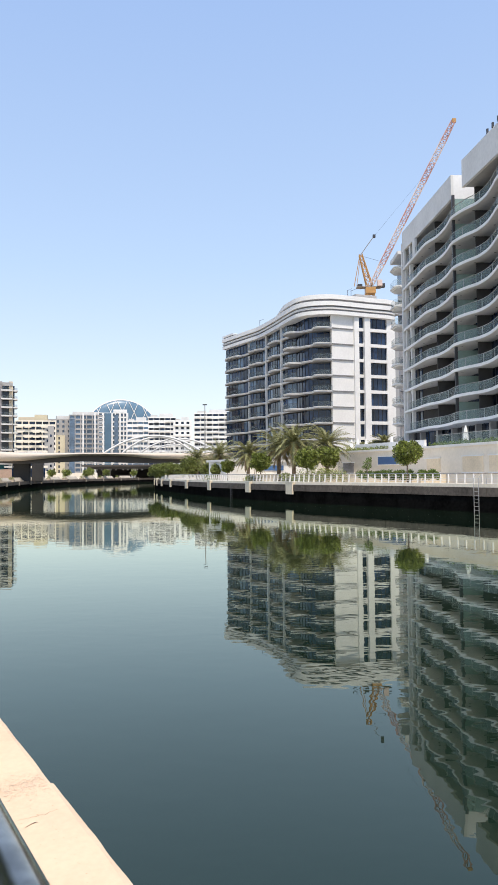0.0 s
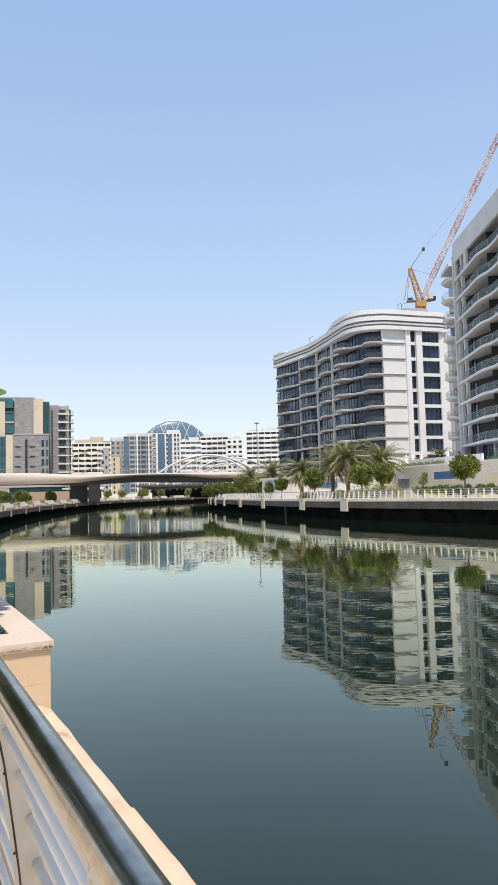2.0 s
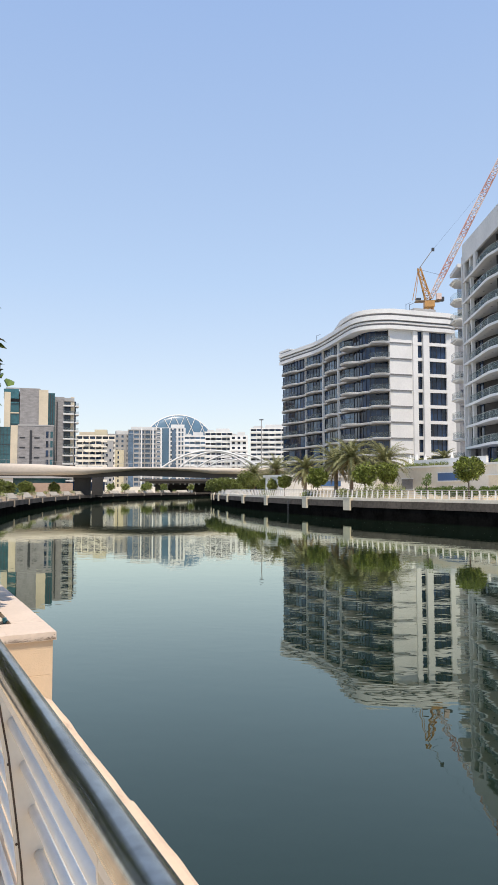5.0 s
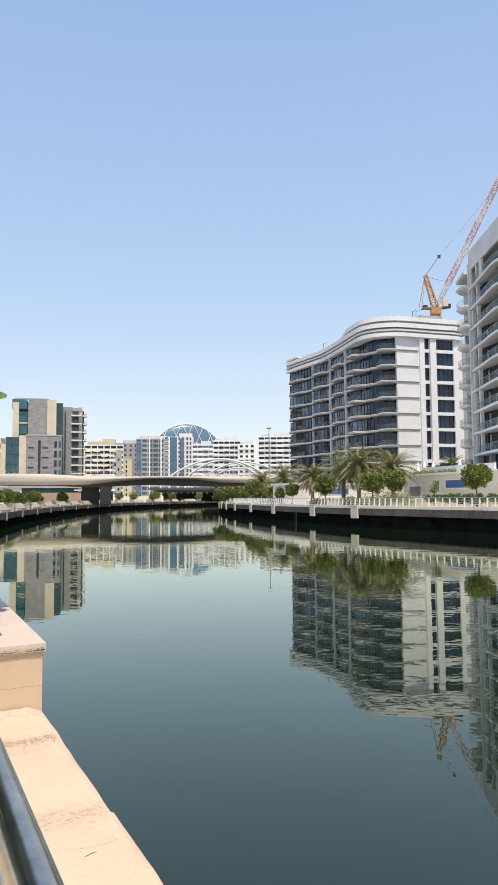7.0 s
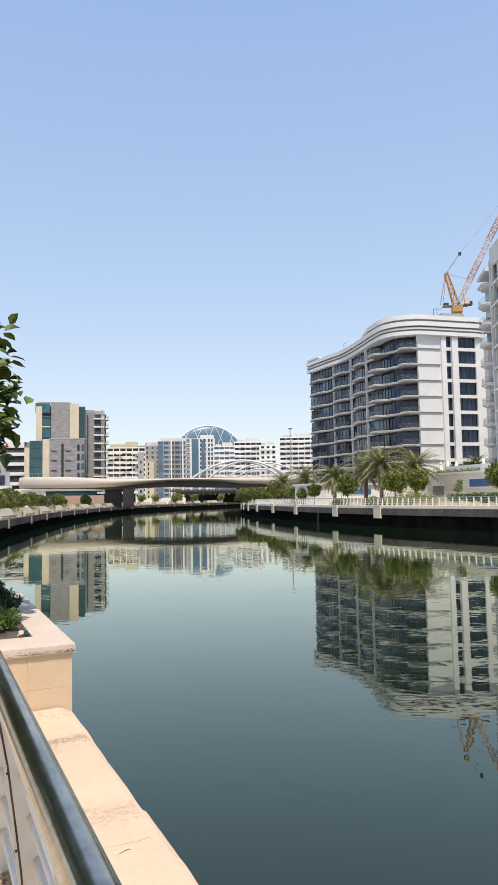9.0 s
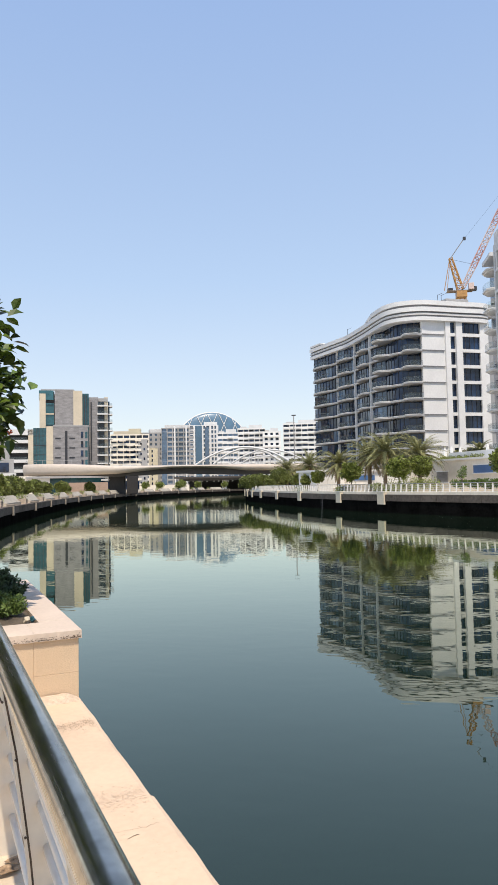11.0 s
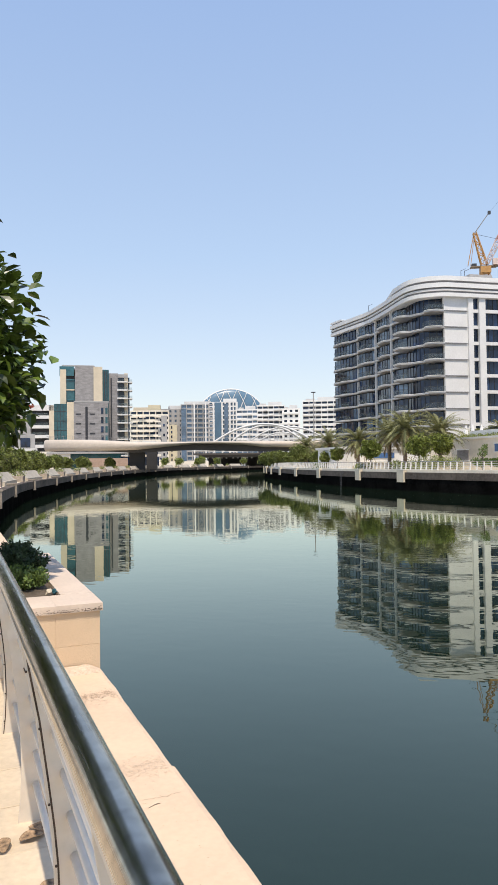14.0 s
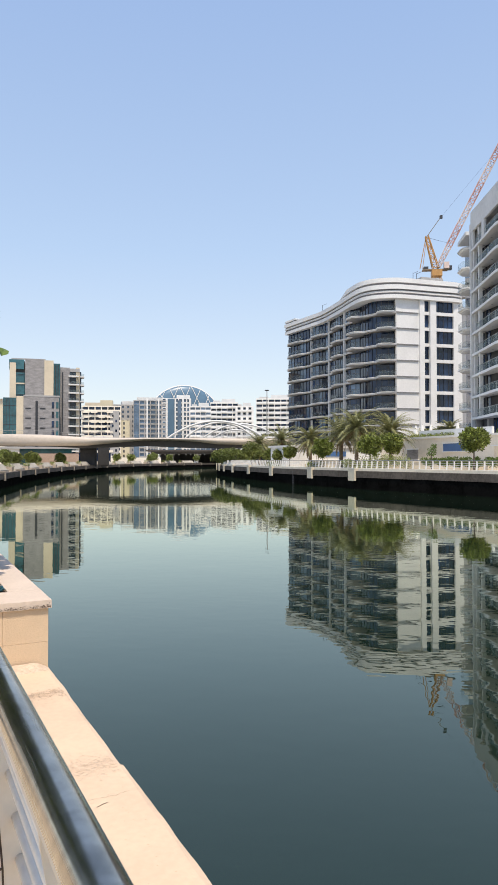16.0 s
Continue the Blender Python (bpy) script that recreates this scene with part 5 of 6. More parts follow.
bar(bm, (30.9, 190.6, 62.3), (36.3, 188.6, 60.0), 0.035)
part("cable", bm, M_FRAME, crane, world=True)

# ---------------------------------------------------------------- podium, lawns and walls on the far bank
pod = thing("podium", 24, 84, 1.9, 0, "cream podium terrace wall with recessed panels", "terrace")
POD = [(9.8, 101), (12.4, 98.5), (17.0, 88.5), (20.6, 80.0), (22.4, 74.0), (24.5, 67.5), (28.0, 57), (33, 45), (45, 45), (45, 118), (12, 118)]
bm = bmesh.new()
prism(bm, POD, 1.85, 6.0)
part("podium_wall", bm, M_PLAZA, pod, world=True)
bm = bmesh.new()
prism(bm, [(p[0] + (0.25 if p[0] > 30 else -0.15), p[1] - 0.1) for p in POD], 6.0, 6.25)
part("podium_cap", bm, M_WHITE, pod, world=True)


def along(a, b, t, o):
    a, b = np.array(a, float), np.array(b, float)
    d = (b - a) / np.linalg.norm(b - a)
    n = np.array([d[1], -d[0]])
    n = n if n[0] < 0 else -n
    p = a + (b - a) * t + n * o
    return p, math.atan2(d[1], d[0])


for a, b, t, w, z, h, m, nm in ((POD[1], POD[2], 0.25, 2.6, 3.3, 1.3, M_STONE, "recessed_panel"), (POD[3], POD[4], 0.05, 3.2, 3.3, 1.5, M_PALE, "recessed_panel"), (POD[4], POD[5], 0.25, 3.4, 3.3, 1.6, M_PALE, "recessed_panel"), (POD[4], POD[5], 0.9, 3.4, 3.3, 1.6, M_PALE, "recessed_panel"), (POD[2], POD[3], 0.15, 5.6, 4.3, 0.95, M_BLUE, "blue_panel")):
    p, r = along(a, b, t, 0.03)
    bm = bmesh.new()
    box(bm, p[0], p[1], z, w, 0.12, h, r)
    q = part(nm, bm, m, pod, world=True)
    bm = bmesh.new()
    box(bm, *along(a, b, t, 0.08)[0], z - 0.12, w + 0.3, 0.16, 0.12, r)
    box(bm, *along(a, b, t, 0.08)[0], z + h, w + 0.3, 0.16, 0.12, r)
    part("panel_frame", bm, M_WHITE, q, world=True)
# low walls and steps between promenade and podium
for a, b, z0, z1, o0, o1, m in ((70, 132, 1.9, 2.65, 6.9, 7.6, M_PALE), (70, 128, 1.9, 3.05, 8.2, 12.5, M_PALE)):
    bm = bmesh.new()
    ribbon(bm, Q_PATH[a:b], Q_N[a:b], o0, o1, z0, z1)
    solo("wall_terrace", bm, m, "low beige terrace wall behind the promenade", "wall", kind="structure")
# glass balustrade and lawn on the podium
gb = thing("terrace_balustrade", 23, 80, 6.25, 0, "clear glass balustrade on the podium edge", "balustrade")
for a, b in ((POD[3], POD[4]), (POD[4], POD[5]), (POD[5], POD[6])):
    n = 5
    for k in range(n):
        p, r = along(a, b, (k + 0.5) / n, -0.6)
        L = math.dist(a, b) / n
        bm = bmesh.new()
        box(bm, p[0], p[1], 6.25, L - 0.06, 0.03, 1.15, r)
        part("pane", bm, M_BALUS, gb, world=True)
        bm = bmesh.new()
        box(bm, p[0], p[1], 7.41, L, 0.07, 0.06, r)
        part("rail", bm, M_GREYWALL, gb, world=True)
p, r = along(POD[1], POD[3], 0.5, -1.3)
bm = bmesh.new()
box(bm, p[0], p[1], 6.252, 15.0, 0.3, 0.85, r)
solo("wall_pool", bm, M_WHITE, "low white pool wall on the podium terrace", "wall", kind="structure")
hoard = thing("white_hut", 4.5, 118, 1.85, 30, "white building front with a blue band", "building")
add_box(hoard, "wall", 0, 0, 0, 22, 6, 3.3, M_WHITE)
add_box(hoard, "blue_band", -3, -3.06, 1.9, 5, 0.1, 0.8, M_BLUE)
add_box(hoard, "roof", 0, 0, 3.3, 22.6, 6.6, 0.35, M_OFFWHITE)


def umbrella(x, y, z, s=1.0):
    u = thing("parasol", x, y, z, 0, "closed white parasol on the terrace", "parasol", "closed parasols")
    bm = bmesh.new()
    tube(bm, [(0, 0, 0), (0, 0, 2.75 * s)], 0.035, 6)
    part("pole", bm, M_FRAME, u)
    bm = bmesh.new()
    prof = [(0.05, 0.75), (0.33, 0.80), (0.30, 1.1), (0.25, 1.7), (0.15, 2.3), (0.05, 2.72)]
    rows = []
    for r, zz in prof:
        rows.append([bm.verts.new((r * s * (1 + 0.22 * math.cos(4 * a)) * math.cos(a), r * s * (1 + 0.22 * math.cos(4 * a)) * math.sin(a), zz * s)) for a in np.linspace(0, math.tau, 16, endpoint=False)])
    for a, b in zip(rows, rows[1:]):
        for k in range(16):
            bm.faces.new((a[k], a[(k + 1) % 16], b[(k + 1) % 16], b[k]))
    bm.faces.new(rows[-1])
    part("canopy", bm, M_CANVAS, u)
    bm = bmesh.new()
    box(bm, 0, 0, 0, 0.6, 0.6, 0.1)
    part("base", bm, M_GREYWALL, u)


for x, y, z, s in ((24.9, 81.0, 6.25, 0.88), (19.4, 95.8, 6.25, 0.72), (15.6, 101.0, 6.25, 0.72), (16.7, 100.6, 6.25, 0.70), (14.9, 102.4, 6.25, 0.70)):
    umbrella(x, y, z, s)

# ---------------------------------------------------------------- railing along the far quay
fr = thing("railing", *Q_PATH[100], ZQ, 0, "white slanted-post railing along the far quay", "railing")
run = np.r_[0, np.cumsum(np.linalg.norm(np.diff(Q_PATH, axis=0), axis=1))]
i_a, i_b = index_near(Q_PATH, 30, 37), index_near(Q_PATH, -19.5, 150)
gaps = [index_near(Q_PATH, *p) for p in ((5, 80), (-0.2, 90.5), (-5.9, 105), (-10.5, 117), (-14.5, 130), (-17.4, 141))]
s_pos = run[i_a]
while s_pos < run[i_b]:
    p = np.array([np.interp(s_pos, run, Q_PATH[:, k]) for k in (0, 1)])
    n = np.array([np.interp(s_pos, run, Q_N[:, k]) for k in (0, 1)])
    bm = bmesh.new()
    a = p + n * 0.35
    t = np.array([-n[1], n[0]])
    vs = []
    for o, z in ((0.0, ZQ), (0.14, ZQ), (0.36, ZQ + 0.75), (0.40, ZQ + 1.12), (0.28, ZQ + 1.12), (0.20, ZQ + 0.7)):
        for e in (-0.03, 0.03):
            q = a + n * o + t * (e + (z - ZQ) * 0.18)
            vs.append(bm.verts.new((q[0], q[1], z)))
    lo, hi = vs[::2], vs[1::2]
    bm.faces.new(lo)
    bm.faces.new(hi[::-1])
    for k in range(6):
        j = (k + 1) % 6
        bm.faces.new((lo[k], hi[k], hi[j], lo[j]))
    part("post", bm, M_PAINT, fr, world=True)
    s_pos += 0.95
for o, z, r in ((0.74, 1.15, 0.05), (0.66, 0.92, 0.018), (0.60, 0.72, 0.018), (0.54, 0.52, 0.018), (0.50, 0.32, 0.018)):
    bm = bmesh.new()
    tube(bm, [(*(Q_PATH[i] + Q_N[i] * o), ZQ + z) for i in range(i_a, i_b)], r, 6)
    part("tube", bm, M_PAINT if r < 0.04 else M_STEEL, fr, world=True)
def quay_ladder(x, y, base, m, label):
    i = index_near(Q_PATH, x, y)
    lad = thing("ladder", x, y, base, math.degrees(math.atan2(Q_N[i][1], Q_N[i][0])) - 90, label, "ladder")
    for dx in (-0.25, 0.25):
        bm = bmesh.new()
        tube(bm, [(dx, -0.2, -0.8), (dx, -0.2, 2.6), (dx, 0.1, 2.85), (dx, 0.7, 2.85), (dx, 0.8, 1.85)], 0.025, 6)
        part("side_rail", bm, m, lad)
    for k in range(9):
        bm = bmesh.new()
        bar(bm, (-0.25, -0.2, -0.6 + k * 0.3), (0.25, -0.2, -0.6 + k * 0.3), 0.016)
        part("rung", bm, m, lad)


quay_ladder(18.6, 57.6, 0.2, M_GREYWALL, "rusty steel ladder fixed to the quay")
quay_ladder(-2.2, 94.6, -0.95, M_DARK, "dark steel ladder hanging low on the quay face")

# ---------------------------------------------------------------- plants
M_SEAT = mat("pale_grey_seat_stone", (0.42, 0.37, 0.30), 0.85, var=0.15, scale=0.8, fine=6, bump=0.1)


def leaf_quad(bm, c, way, up, L, w, fold=0.25):
    """A pointed leaf of six corners, folded along its rib."""
    way, up = way.normalized(), up.normalized()
    side = way.cross(up).normalized()
    up = side.cross(way).normalized()
    a, e = c, c + way * L - up * L * 0.12
    m1, m2 = c + way * L * 0.35, c + way * L * 0.7 - up * L * 0.03
    v = [bm.verts.new(p) for p in (a, m1 + side * w * 0.5 + up * w * fold, m2 + side * w * 0.42 + up * w * fold, e, m2 - side * w * 0.42 + up * w * fold, m1 - side * w * 0.5 + up * w * fold, m1, m2)]
    bm.faces.new((v[0], v[1], v[6]))
    bm.faces.new((v[1], v[2], v[7], v[6]))
    bm.faces.new((v[2], v[3], v[7]))
    bm.faces.new((v[0], v[6], v[5]))
    bm.faces.new((v[6], v[7], v[4], v[5]))
    bm.faces.new((v[7], v[3], v[4]))


def flat_mesh(name, verts, faces, m):
    me = bpy.data.meshes.new(name)
    me.from_pydata(verts, [], faces)
    me.materials.append(m)
    return me


def rvec(rg):
    while True:
        v = Vector((rg.uniform(-1, 1), rg.uniform(-1, 1), rg.uniform(-1, 1)))
        if 0.05 < v.length < 1:
            return v.normalized()


def leaf_cloud(rg, clumps, per, L, droop=0.1, spread=0.5):
    """Leaves as kite quads round many clumps; verts and faces."""
    V, F = [], []
    for c, r in clumps:
        for _ in range(per):
            d = rvec(rg)
            p = c + d * r * (rg.random() ** 0.45)
            way = (d + rvec(rg) * spread + Vector((0, 0, 0.15 - droop))).normalized()
            side = way.cross(rvec(rg)).normalized()
            l = L * rg.uniform(0.65, 1.25)
            w = l * 0.28
            k = len(V)
            nrm = way.cross(side) * l * 0.08
            V += [tuple(p), tuple(p + way * l * 0.45 + side * w + nrm), tuple(p + way * l), tuple(p + way * l * 0.45 - side * w + nrm)]
            F += [(k, k + 1, k + 2), (k, k + 2, k + 3)]
    return V, F


def round_tree(x, y, z, h, r, seed, label, m=None, trunk_h=None, leaf=0.20, per=90, n=80, squash=0.85, group="broad-leaved trees along the canal"):
    rg = random.Random(seed)
    root = thing("tree", x, y, z, rg.uniform(0, 360), label, "tree", group)
    th = trunk_h if trunk_h is not None else h - 1.7 * r
    cz = h - r * squash
    bm = bmesh.new()
    tube(bm, [(0, 0, 0), (0.05 * r, 0.02, th * 0.5), (0, 0.05 * r, max(th, 0.3)), (0.03, 0, cz)], [0.05 * r + 0.05, 0.045 * r + 0.04, 0.04 * r + 0.03, 0.02 * r + 0.01], 7)
    part("trunk", bm, M_BARK, root)
    clumps = []
    for k in range(n):
        d = rvec(rg)
        rr = r * rg.uniform(0.40, 0.90) * (1 + 0.34 * noise.noise(d * 1.9 + Vector((seed, 0, 0))))
        c = Vector((d.x * rr, d.y * rr, cz + d.z * rr * squash))
        clumps.append((c, r * rg.uniform(0.14, 0.30)))
    bm = bmesh.new()
    for c, q in clumps[::4]:
        k0 = max(th, cz - 0.75 * r * squash)
        tube(bm, [(0, 0, k0), (c.x * 0.4, c.y * 0.4, (max(k0, c.z) + k0) * 0.5), tuple(c)], [0.018 * r + 0.01, 0.012 * r, 0.006], 5)
    part("limb", bm, M_BARK, root)
    V, F = leaf_cloud(rg, clumps, per, leaf)
    ob = new("crown", flat_mesh("crown", V, F, m or M_LEAF))
    ob.parent = root
    return root


def date_palm(x, y, z, trunk, L, seed, label):
    rg = random.Random(seed)
    root = thing("palm_tree", x, y, z, rg.uniform(0, 360), label, "palm tree", "date palms along the far promenade")
    bm = bmesh.new()
    pts, rs = [], []
    steps = int(trunk / 0.16)
    for i in range(steps + 1):
        t = i / steps
        pts.append((0.12 * math.sin(t * 2.2), 0.05 * t, trunk * t))
        rs.append((0.27 - 0.05 * t + (0.16 * max(0, t - 0.8))) * (1.10 if i % 2 else 0.90))
    tube(bm, pts, rs, 10)
    part("trunk", bm, M_TRUNK, root)
    top = Vector(pts[-1])
    for mname, m, count, lo, hi in (("crown", M_FROND, 64, -0.45, 1.3), ("dry_fronds", M_FRONDDRY, 10, -0.9, -0.35)):
        V, F = [], []
        for k in range(count):
            az = k * 2.399 + rg.uniform(-0.2, 0.2)
            el = lo + (hi - lo) * ((k + 0.5) / count) + rg.uniform(-0.12, 0.12)
            l = L * rg.uniform(0.8, 1.08) * (0.85 if m is M_FRONDDRY else 1)
            out_ = Vector((math.cos(az), math.sin(az), 0))
            p, a = top.copy(), el
            seg = 11
            spine = [p.copy()]
            dirs = []
            for i in range(seg):
                d = out_ * math.cos(a) + Vector((0, 0, 1)) * math.sin(a)
                dirs.append(d)
                p = p + d * l / seg
                spine.append(p.copy())
                a -= (0.085 + 0.05 * i / seg) * (1.0 if el > 0 else 0.6)
            side0 = Vector((-math.sin(az), math.cos(az), 0))
            for i in range(seg):
                k0 = len(V)
                w = 0.03 * (1 - i / seg) + 0.008
                q0, q1 = spine[i], spine[i + 1]
                V += [tuple(q0 - side0 * w), tuple(q0 + side0 * w), tuple(q1 + side0 * w * 0.8), tuple(q1 - side0 * w * 0.8)]
                F.append((k0, k0 + 1, k0 + 2, k0 + 3))
                if i < 1:
                    continue
                for j in range(6):
                    b = q0.lerp(q1, j / 6)
                    d = dirs[i]
                    upv = side0.cross(d)
                    ll = l * 0.15 * math.sin(math.pi * min(0.97, (i + j / 6) / seg * 0.82 + 0.18)) + 0.08
                    for sg in (-1, 1):
                        way = (side0 * sg * rg.uniform(0.6, 0.85) + d * 0.75 - upv * rg.uniform(-0.25, 0.25)).normalized()
                        e = b + way * ll - Vector((0, 0, ll * 0.18))
                        k0 = len(V)
                        V += [tuple(b - d * 0.032), tuple(b + d * 0.032), tuple(e)]
                        F.append((k0, k0 + 1, k0 + 2))
        ob = new(mname, flat_mesh(mname, V, F, m))
        ob.parent = root
        if m is M_FRONDDRY:
            tagged(ob, "dry hanging brown fronds")
    return root


for k, (x, y, top, L) in enumerate(((-9.9, 134.6, 6.2, 3.7), (-5.1, 121.9, 6.5, 4.0), (-0.2, 105.0, 6.2, 4.0), (3.9, 94.3, 6.8, 4.0), (5.7, 89.8, 7.2, 4.2), (10.3, 92.4, 6.9, 4.3))):
    date_palm(x, y, 2.0, top - 2.0, L, 20 + k, "date palm with grey-green fronds and a rough trunk")
for k, (x, y, z, t, L) in enumerate(((21.2, 110.0, 6.0, 1.8, 2.6), (20.0, 112.0, 6.0, 1.2, 1.8), (17.5, 108.0, 6.0, 1.0, 1.6))):
    date_palm(x, y, z, t, L, 40 + k, "young palm on the podium terrace")

for k, (x, y, z, h, r) in enumerate(((15.7, 69.9, 2.0, 4.45, 1.36), (1.5, 89.9, 2.0, 3.9, 1.25), (7.0, 85.5, 2.0, 4.3, 1.45), (9.7, 86.6, 2.0, 4.6, 1.4), (-3.2, 106.8, 2.0, 3.2, 0.95))):
    round_tree(x, y, z, h, r, 60 + k, "round dense green tree on the promenade", trunk_h=1.4 if k == 0 else 0.9, n=110, per=90, leaf=0.24)
round_tree(12.1, 72.6, 2.0, 3.0, 0.75, 70, "thin young sapling with sparse leaves", trunk_h=1.4, n=13, per=22, leaf=0.2, m=M_SHRUB)
for k, (x, y, r) in enumerate(((-20.0, 151.0, 1.5), (-18.6, 146.2, 1.5), (-16.9, 141.8, 1.55), (-14.6, 137.0, 1.5), (-12.4, 131.5, 1.45), (-10.6, 127.4, 1.9), (-7.0, 118, 1.2), (-5.0, 112.5, 1.1))):
    round_tree(x, y, 2.0, 2.0 * r + 0.3 if k < 5 else 2.1 * r + 0.4, r, 80 + k, "dense green clipped tree beside the quay", trunk_h=0.4, n=80, per=80, leaf=0.30, m=M_LEAFROW)


def hedge(name, pts, w, h, seed, label, m, leaf=0.12, dens=900, z=2.0):
    rg = random.Random(seed)
    clumps = []
    path, ln = smooth_path(pts, max(4, int(math.dist(pts[0], pts[-1]) * 2)))
    for p in path:
        for _ in range(3):
            clumps.append((Vector((p[0] + rg.uniform(-w, w) * 0.5, p[1] + rg.uniform(-w, w) * 0.5, z + h * rg.uniform(0.3, 0.75))), h * rg.uniform(0.3, 0.45)))
    V, F = leaf_cloud(rg, clumps, max(10, dens // len(clumps)), leaf)
    ob = new(name, flat_mesh(name, V, F, m))
    return tagged(ob, label, "hedge", kind="stuff")


hedge("hedge", [(4.4, 82.9), (6.0, 82.0)], 1.0, 1.3, 1, "round dark green shrub beside a quay block", M_LEAF, 0.14, 1500)
hedge("hedge", [(-0.2, 92.0), (1.0, 91.0)], 0.8, 1.1, 2, "dark green shrub beside a quay block", M_LEAF, 0.14, 1200)
hedge("hedge", [(6.5, 85.2), (8.5, 83.6), (10.8, 82.0)], 1.3, 1.8, 3, "clipped green hedge on the terrace", M_LEAF, 0.14, 3500)
hedge("hedge", [(12.3, 76.0), (14.8, 74.6), (18.5, 71.3)], 1.0, 0.85, 4, "low yellow-green planting strip behind the railing", M_SHRUB, 0.17, 9000, z=2.6)
hedge("hedge", [(-6.4, 109.0), (-5.0, 106.0)], 0.9, 1.1, 5, "yellow-green shrub near the quay", M_SHRUB, 0.14, 1000)
hedge("hedge", [(21.5, 81.5), (23.5, 74.5), (25.5, 68.0), (29, 57)], 1.0, 0.55, 6, "rough grass verge on the podium edge", M_SHRUB, 0.2, 6000, z=6.1)
hedge("hedge", [(13.4, 98.2), (17.6, 89.6)], 0.6, 0.6, 7, "trailing greenery on the podium edge", M_LEAF, 0.16, 2600, z=6.0)
hedge("hedge", [(15, 104), (24, 118)], 1.8, 1.8, 8, "dark shrubs on the terrace", M_LEAF, 0.2, 3000, z=5.9)

# rows of clipped trees along the bend
rg = random.Random(5)
row_l = [(-36.5, 64), (-38, 68.5), (-39.8, 73), (-41.4, 77.5), (-43.0, 82), (-44.6, 87), (-46.2, 92), (-47.6, 97), (-49.4, 103), (-51.2, 110), (-53, 118), (-55.2, 128), (-59.2, 146), (-61.0, 152), (-64.5, 178)]
for k, (x, y) in enumerate(row_l):
    r = (1.55 if k < 9 else 1.4) * rg.uniform(0.9, 1.1)
    round_tree(x, y, 1.65, 2.05 * r + 0.35, r, 120 + k, "dense clipped green tree in a row along the bend", trunk_h=0.6, n=90, per=80, leaf=0.33, group="row of clipped trees", m=M_LEAFROW)
for k, (x, y, r) in enumerate(((-62, 222, 1.5), (-60.5, 235, 1.5), (-57, 247, 1.4), (-53, 262, 1.5), (-47, 288, 1.5), (-58, 258, 1.8))):
    round_tree(x, y, 1.65, 2 * r + 0.6, r, 150 + k, "small green tree on the far bank", trunk_h=0.5, n=50, per=34, leaf=0.34, group="row of clipped trees")

# pale leaning seat slabs, planting troughs and shrubs between the posts of the bend
for k, i in enumerate(range(12, 131, 7)):
    c, cn = L_PATH[i + 3], L_N[i + 3]
    seat = thing("seat_wall", c[0] + cn[0] * 1.4, c[1] + cn[1] * 1.4, ZL - 0.05, 0, "long pale stone seat slab leaning back behind the quay", "seat wall", "seat walls along the bend")
    bm = bmesh.new()
    rows = []
    for j in range(i + 1, i + 6):
        p, n = L_PATH[j], L_N[j]
        rows.append([bm.verts.new((p[0] + n[0] * o, p[1] + n[1] * o, z)) for o, z in ((0.95, ZL - 0.05), (1.75, ZL - 0.05), (2.15, ZL + 0.98), (1.75, ZL + 1.02), (1.15, ZL + 0.30), (0.95, ZL + 0.28))])
    for a, b in zip(rows, rows[1:]):
        for q in range(6):
            bm.faces.new((a[q], b[q], b[(q + 1) % 6], a[(q + 1) % 6]))
    bm.faces.new(rows[0])
    bm.faces.new(rows[-1][::-1])
    part("stone", bm, M_SEAT, seat, world=True)
    p, n = L_PATH[i], L_N[i]
    rz = math.atan2(n[1], n[0]) + math.pi / 2
    bm = bmesh.new()
    box(bm, p[0] + n[0] * 1.6, p[1] + n[1] * 1.6, ZL - 0.05, 1.3, 1.2, 0.6, rz)
    part("trough", bm, M_POST, seat, world=True)
    rs = random.Random(k)
    V, F = leaf_cloud(rs, [(Vector((p[0] + n[0] * 1.6 + rs.uniform(-0.45, 0.45), p[1] + n[1] * 1.6 + rs.uniform(-0.45, 0.45), ZL + 0.8)) - Vector(BASE[seat].translation), 0.4) for j in range(6)], 60, 0.14)
    ob = new("shrub", flat_mesh("shrub", V, F, M_LEAF))
    ob.parent = seat

# ---------------------------------------------------------------- near tree, planter shrubs and litter
near_tree = thing("tree", *near(6.5, -1.12)[:2], ZF, 0, "broad-leaved tree with large glossy green leaves", "tree")
rg = random.Random(11)
base = near(6.5, -1.12, ZF)
bm = bmesh.new()
tube(bm, [base, base + Vector((0.03, 0.02, 1.0)), base + Vector((0.0, 0.05, 1.7)), base + Vector((0.05, 0.0, 3.2))], [0.09, 0.08, 0.065, 0.03], 9)
part("trunk", bm, M_BARK, near_tree, world=True)
crown_c = base + Vector((0.0, 0.0, 2.19))
twigs = []
for k in range(3000):
    d = rvec(rg)
    r = (0.78 + 0.17 * rg.random()) * (1 + 0.10 * noise.noise(d * 2.6))
    up = 2.42 if d.z > 0 else 0.92
    e = crown_c + Vector((d.x * 1.89 * r, d.y * 1.89 * r, d.z * up * r))
    twigs.append((crown_c + Vector((d.x * 0.35, d.y * 0.35, d.z * 0.4 - 0.2)), e, d))
for a, e, d in twigs[::40]:
    bm = bmesh.new()
    m = a.lerp(e, 0.55) + Vector((0, 0, -0.08))
    tube(bm, [base + Vector((0.0, 0.05, 1.5)), a, m, e], [0.03, 0.018, 0.010, 0.004], 5)
    part("branch", bm, M_BARK, near_tree, world=True)
bm = bmesh.new()
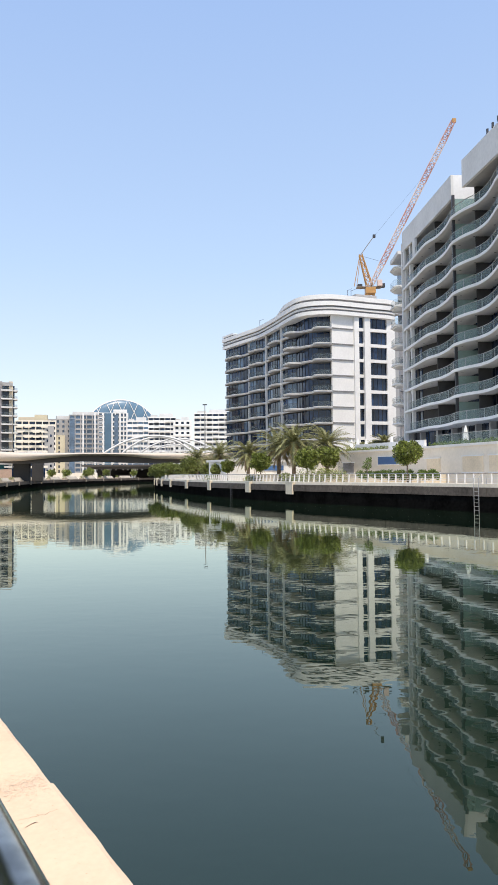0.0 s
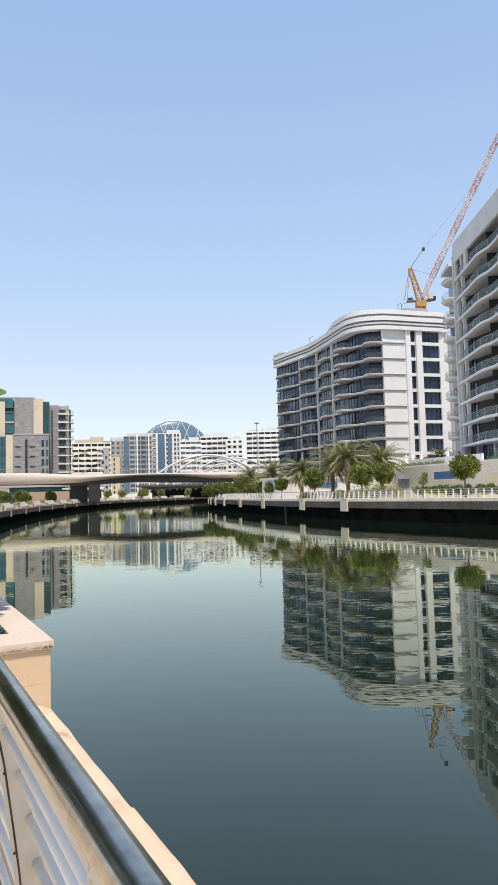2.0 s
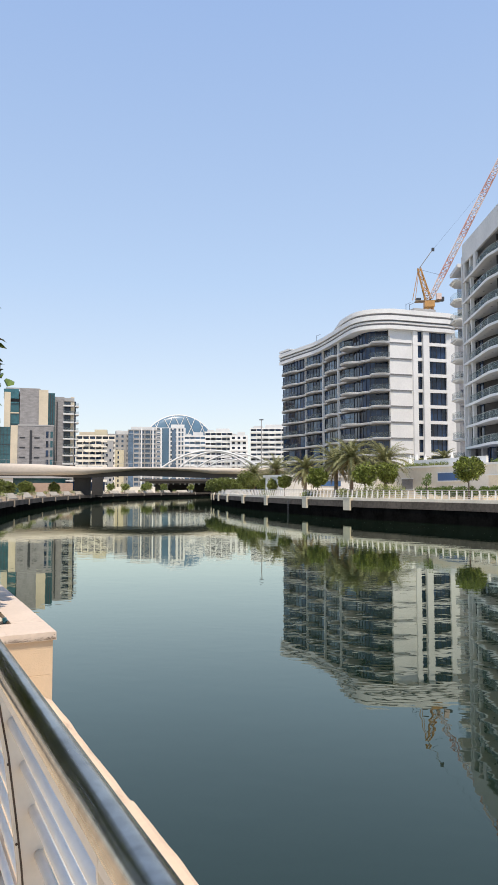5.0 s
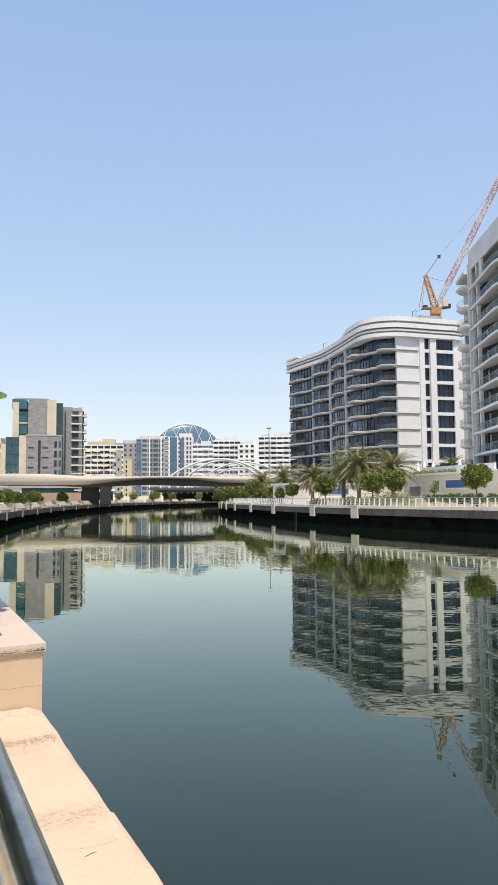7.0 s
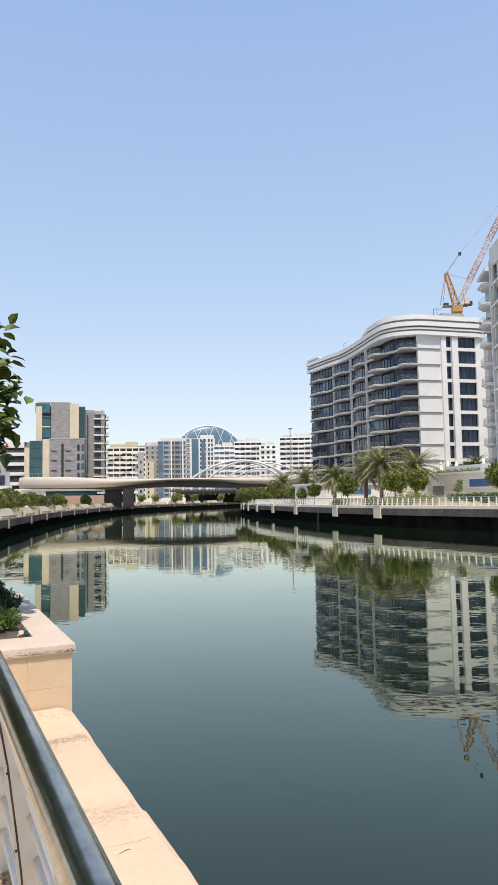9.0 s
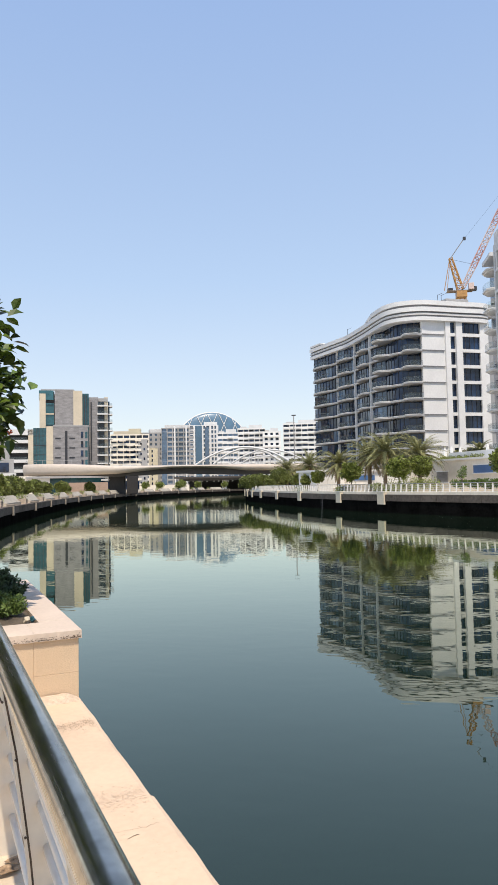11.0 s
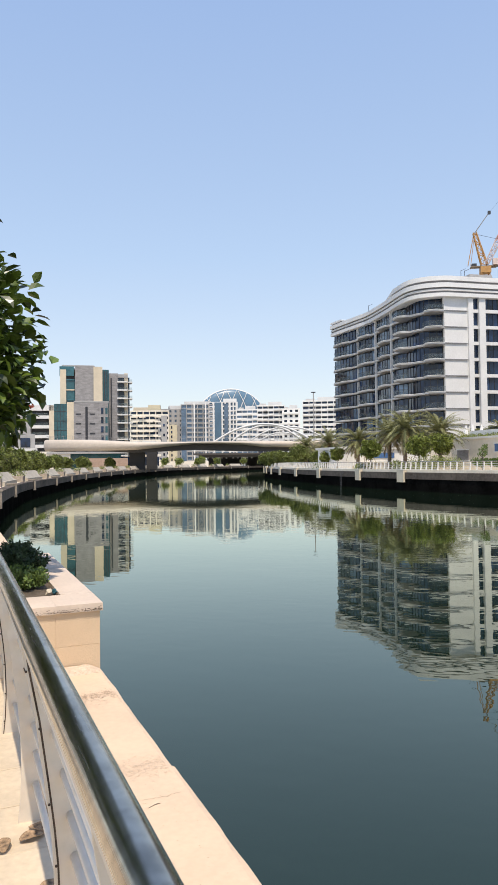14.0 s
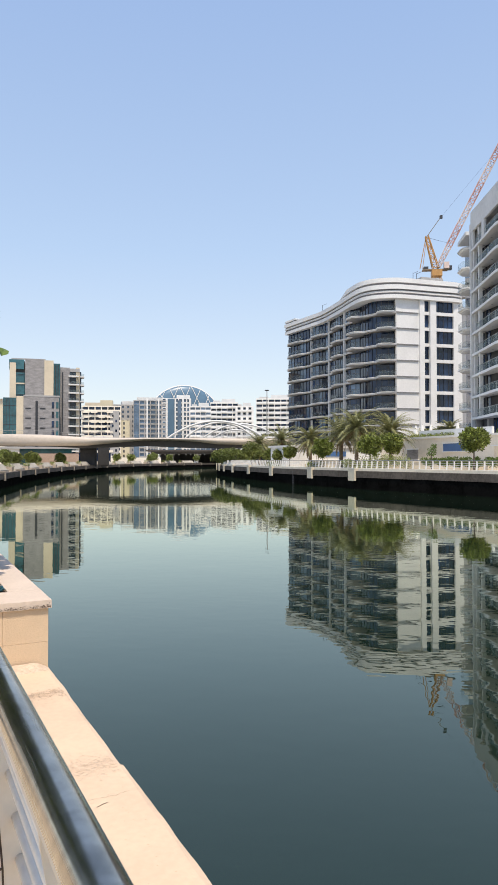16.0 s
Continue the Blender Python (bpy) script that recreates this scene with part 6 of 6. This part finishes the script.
for a, e, d in twigs:
    for j in range(17):
        t = 0.62 + 0.38 * j / 16
        p = a.lerp(e, t) + rvec(rg) * 0.14
        way = (d * 0.8 + rvec(rg) * 0.9 + Vector((0, 0, -0.12))).normalized()
        upv = (Vector((0, 0, 1)) + rvec(rg) * 0.55).normalized()
        if abs(way.dot(upv)) > 0.95:
            continue
        leaf_quad(bm, p, way, upv, rg.uniform(0.10, 0.165), rg.uniform(0.06, 0.095), rg.uniform(0.05, 0.3))
part("crown", bm, M_LEAFBIG, near_tree, world=True)
bm = bmesh.new()
fl = base + Vector((1.62, 0.72, 1.98))
for k in range(7):
    leaf_quad(bm, fl, rvec(rg), rvec(rg), 0.028, 0.018, 0.2)
part("flower", bm, mat("orange_red_petal", (0.70, 0.12, 0.05), 0.6, var=0.2, bump=0.0), near_tree, "small orange-red bloom", world=True)


def small_shrub(s, n, r, h, seed, m, label, count, leaf):
    rg = random.Random(seed)
    c = near(s, n, 2.38)
    root = thing("shrub", c.x, c.y, 2.38, 0, label, "shrub", "planter shrubs")
    tips = []
    for k in range(26):
        a, q = rg.uniform(0, math.tau), rg.random() ** 0.5
        tips.append(Vector((math.cos(a) * r * q, math.sin(a) * r * q, h * (1.0 - 0.45 * q * q) * rg.uniform(0.7, 1.1))))
    bm = bmesh.new()
    for t in tips:
        tube(bm, [(t.x * 0.15, t.y * 0.15, 0), (t.x * 0.6, t.y * 0.6, t.z * 0.6), tuple(t)], [0.004, 0.003, 0.0015], 4)
    part("stem", bm, M_BARK, root)
    bm = bmesh.new()
    for k in range(count):
        t = rg.choice(tips)
        p = Vector((t.x * 0.15, t.y * 0.15, 0)).lerp(t, rg.uniform(0.35, 1.02)) + rvec(rg) * 0.022
        leaf_quad(bm, p, (rvec(rg) + Vector((0, 0, 0.5))).normalized(), rvec(rg), leaf * rg.uniform(0.7, 1.3), leaf * 0.5, 0.15)
    part("leaves", bm, m, root)


small_shrub(6.02, 0.57, 0.17, 0.16, 1, M_SHRUB, "bright yellow-green small-leaved shrub in the planter", 2600, 0.030)
small_shrub(6.42, 0.60, 0.18, 0.15, 2, M_SHRUB, "bright green small-leaved shrub in the planter", 2300, 0.030)
small_shrub(6.95, 0.62, 0.25, 0.21, 3, M_SHRUBD, "dark green bushy shrub in the planter", 3200, 0.034)
small_shrub(7.45, 0.62, 0.25, 0.24, 4, M_SHRUBD, "dark green bushy shrub in the planter", 3200, 0.034)
small_shrub(7.9, 0.60, 0.22, 0.21, 5, M_SHRUBD, "dark green bushy shrub in the planter", 2800, 0.034)

# rubbish caught in the planter corner
scrap = thing("crumpled_wrapper", *near(5.70, 0.71, 2.385), 0, "small crumpled green and beige wrapper", "litter")
rg = random.Random(3)
for nm, m, dx in (("wrapper", M_CREAM, 0.0), ("bottle_cap", M_TEAL, 0.05)):
    bm = bmesh.new()
    bmesh.ops.create_icosphere(bm, subdivisions=2, radius=0.026 if dx == 0 else 0.02, matrix=Matrix.Translation((dx * 0.7, 0.02 * (dx > 0), 0.022)))
    for v in bm.verts:
        v.co += v.normal * 0.012 * noise.noise(v.co * 60)
    part(nm, bm, m, scrap)


def dry_litter(s, n, size, seed):
    rg = random.Random(seed)
    p = near(s, n, ZF)
    root = thing("dry_leaf", p.x, p.y, ZF, rg.uniform(0, 360), "curled brown dry leaf on the floor", "leaf litter", "fallen dry leaves")
    bm = bmesh.new()
    bmesh.ops.create_grid(bm, x_segments=8, y_segments=5, size=size)
    for v in bm.verts:
        k = 1 - 0.75 * (v.co.x / size) ** 2
        v.co.y *= 0.62 * k
        v.co.z = 0.004 + size * 0.55 * abs(v.co.y / size) ** 1.4 + 0.006 * noise.noise(v.co * 14 + Vector((seed, 0, 0))) + 0.006
    ret = bmesh.ops.extrude_face_region(bm, geom=bm.faces[:])
    for v in [g for g in ret["geom"] if isinstance(g, bmesh.types.BMVert)]:
        v.co.z += 0.003
    part("blade", bm, M_DRY, root)


M_DRY = mat("dry_brown_leaf", (0.36, 0.235, 0.135), 0.8, var=0.5, scale=12, fine=60, bump=0.3)
for k, (s, n, q) in enumerate(((2.96, 0.195, 0.055), (2.98, 0.31, 0.05), (3.04, 0.34, 0.045), (2.6, 0.33, 0.05))):
    dry_litter(s, n, q, k)

# floor tiles, one mesh for all
M_TILE = mat("beige_floor_tile", (0.56, 0.45, 0.32), 0.75, var=0.1, scale=2, fine=30, bump=0.12, rand=0.08)
bm = bmesh.new()
box(bm, 0, 0, 0, 0.394, 0.394, 0.03)
bmesh.ops.bevel(bm, geom=[e for e in bm.edges if all(v.co.z > 0.02 for v in e.verts)], offset=0.004, segments=1, affect='EDGES')
tile = mesh_of("tile", bm, M_TILE)
for i in range(26):
    for j in range(11):
        p = near(-0.9 + i * 0.4, 0.19 - j * 0.4, ZF - 0.03)
        ob = new("tile", tile)
        ob.parent = floor_root
        ob.matrix_basis = BASE[floor_root].inverted() @ pose(p.x, p.y, p.z + 0.0008 * ((i * 7 + j * 3) % 5), 0, 0, math.degrees(RZ_NEAR))
# the rest of the promenade paving, joined
bm = bmesh.new()
for i in range(-20, 47):
    for j in range(35):
        if 0 <= i < 26 and j < 11:
            continue
        p = near(-0.9 + i * 0.4, 0.19 - j * 0.4)
        box(bm, p.x, p.y, ZF - 0.03, 0.394, 0.394, 0.03, RZ_NEAR)
tagged(part("paving", bm, M_TILE, floor_root, world=True), kind="stuff")
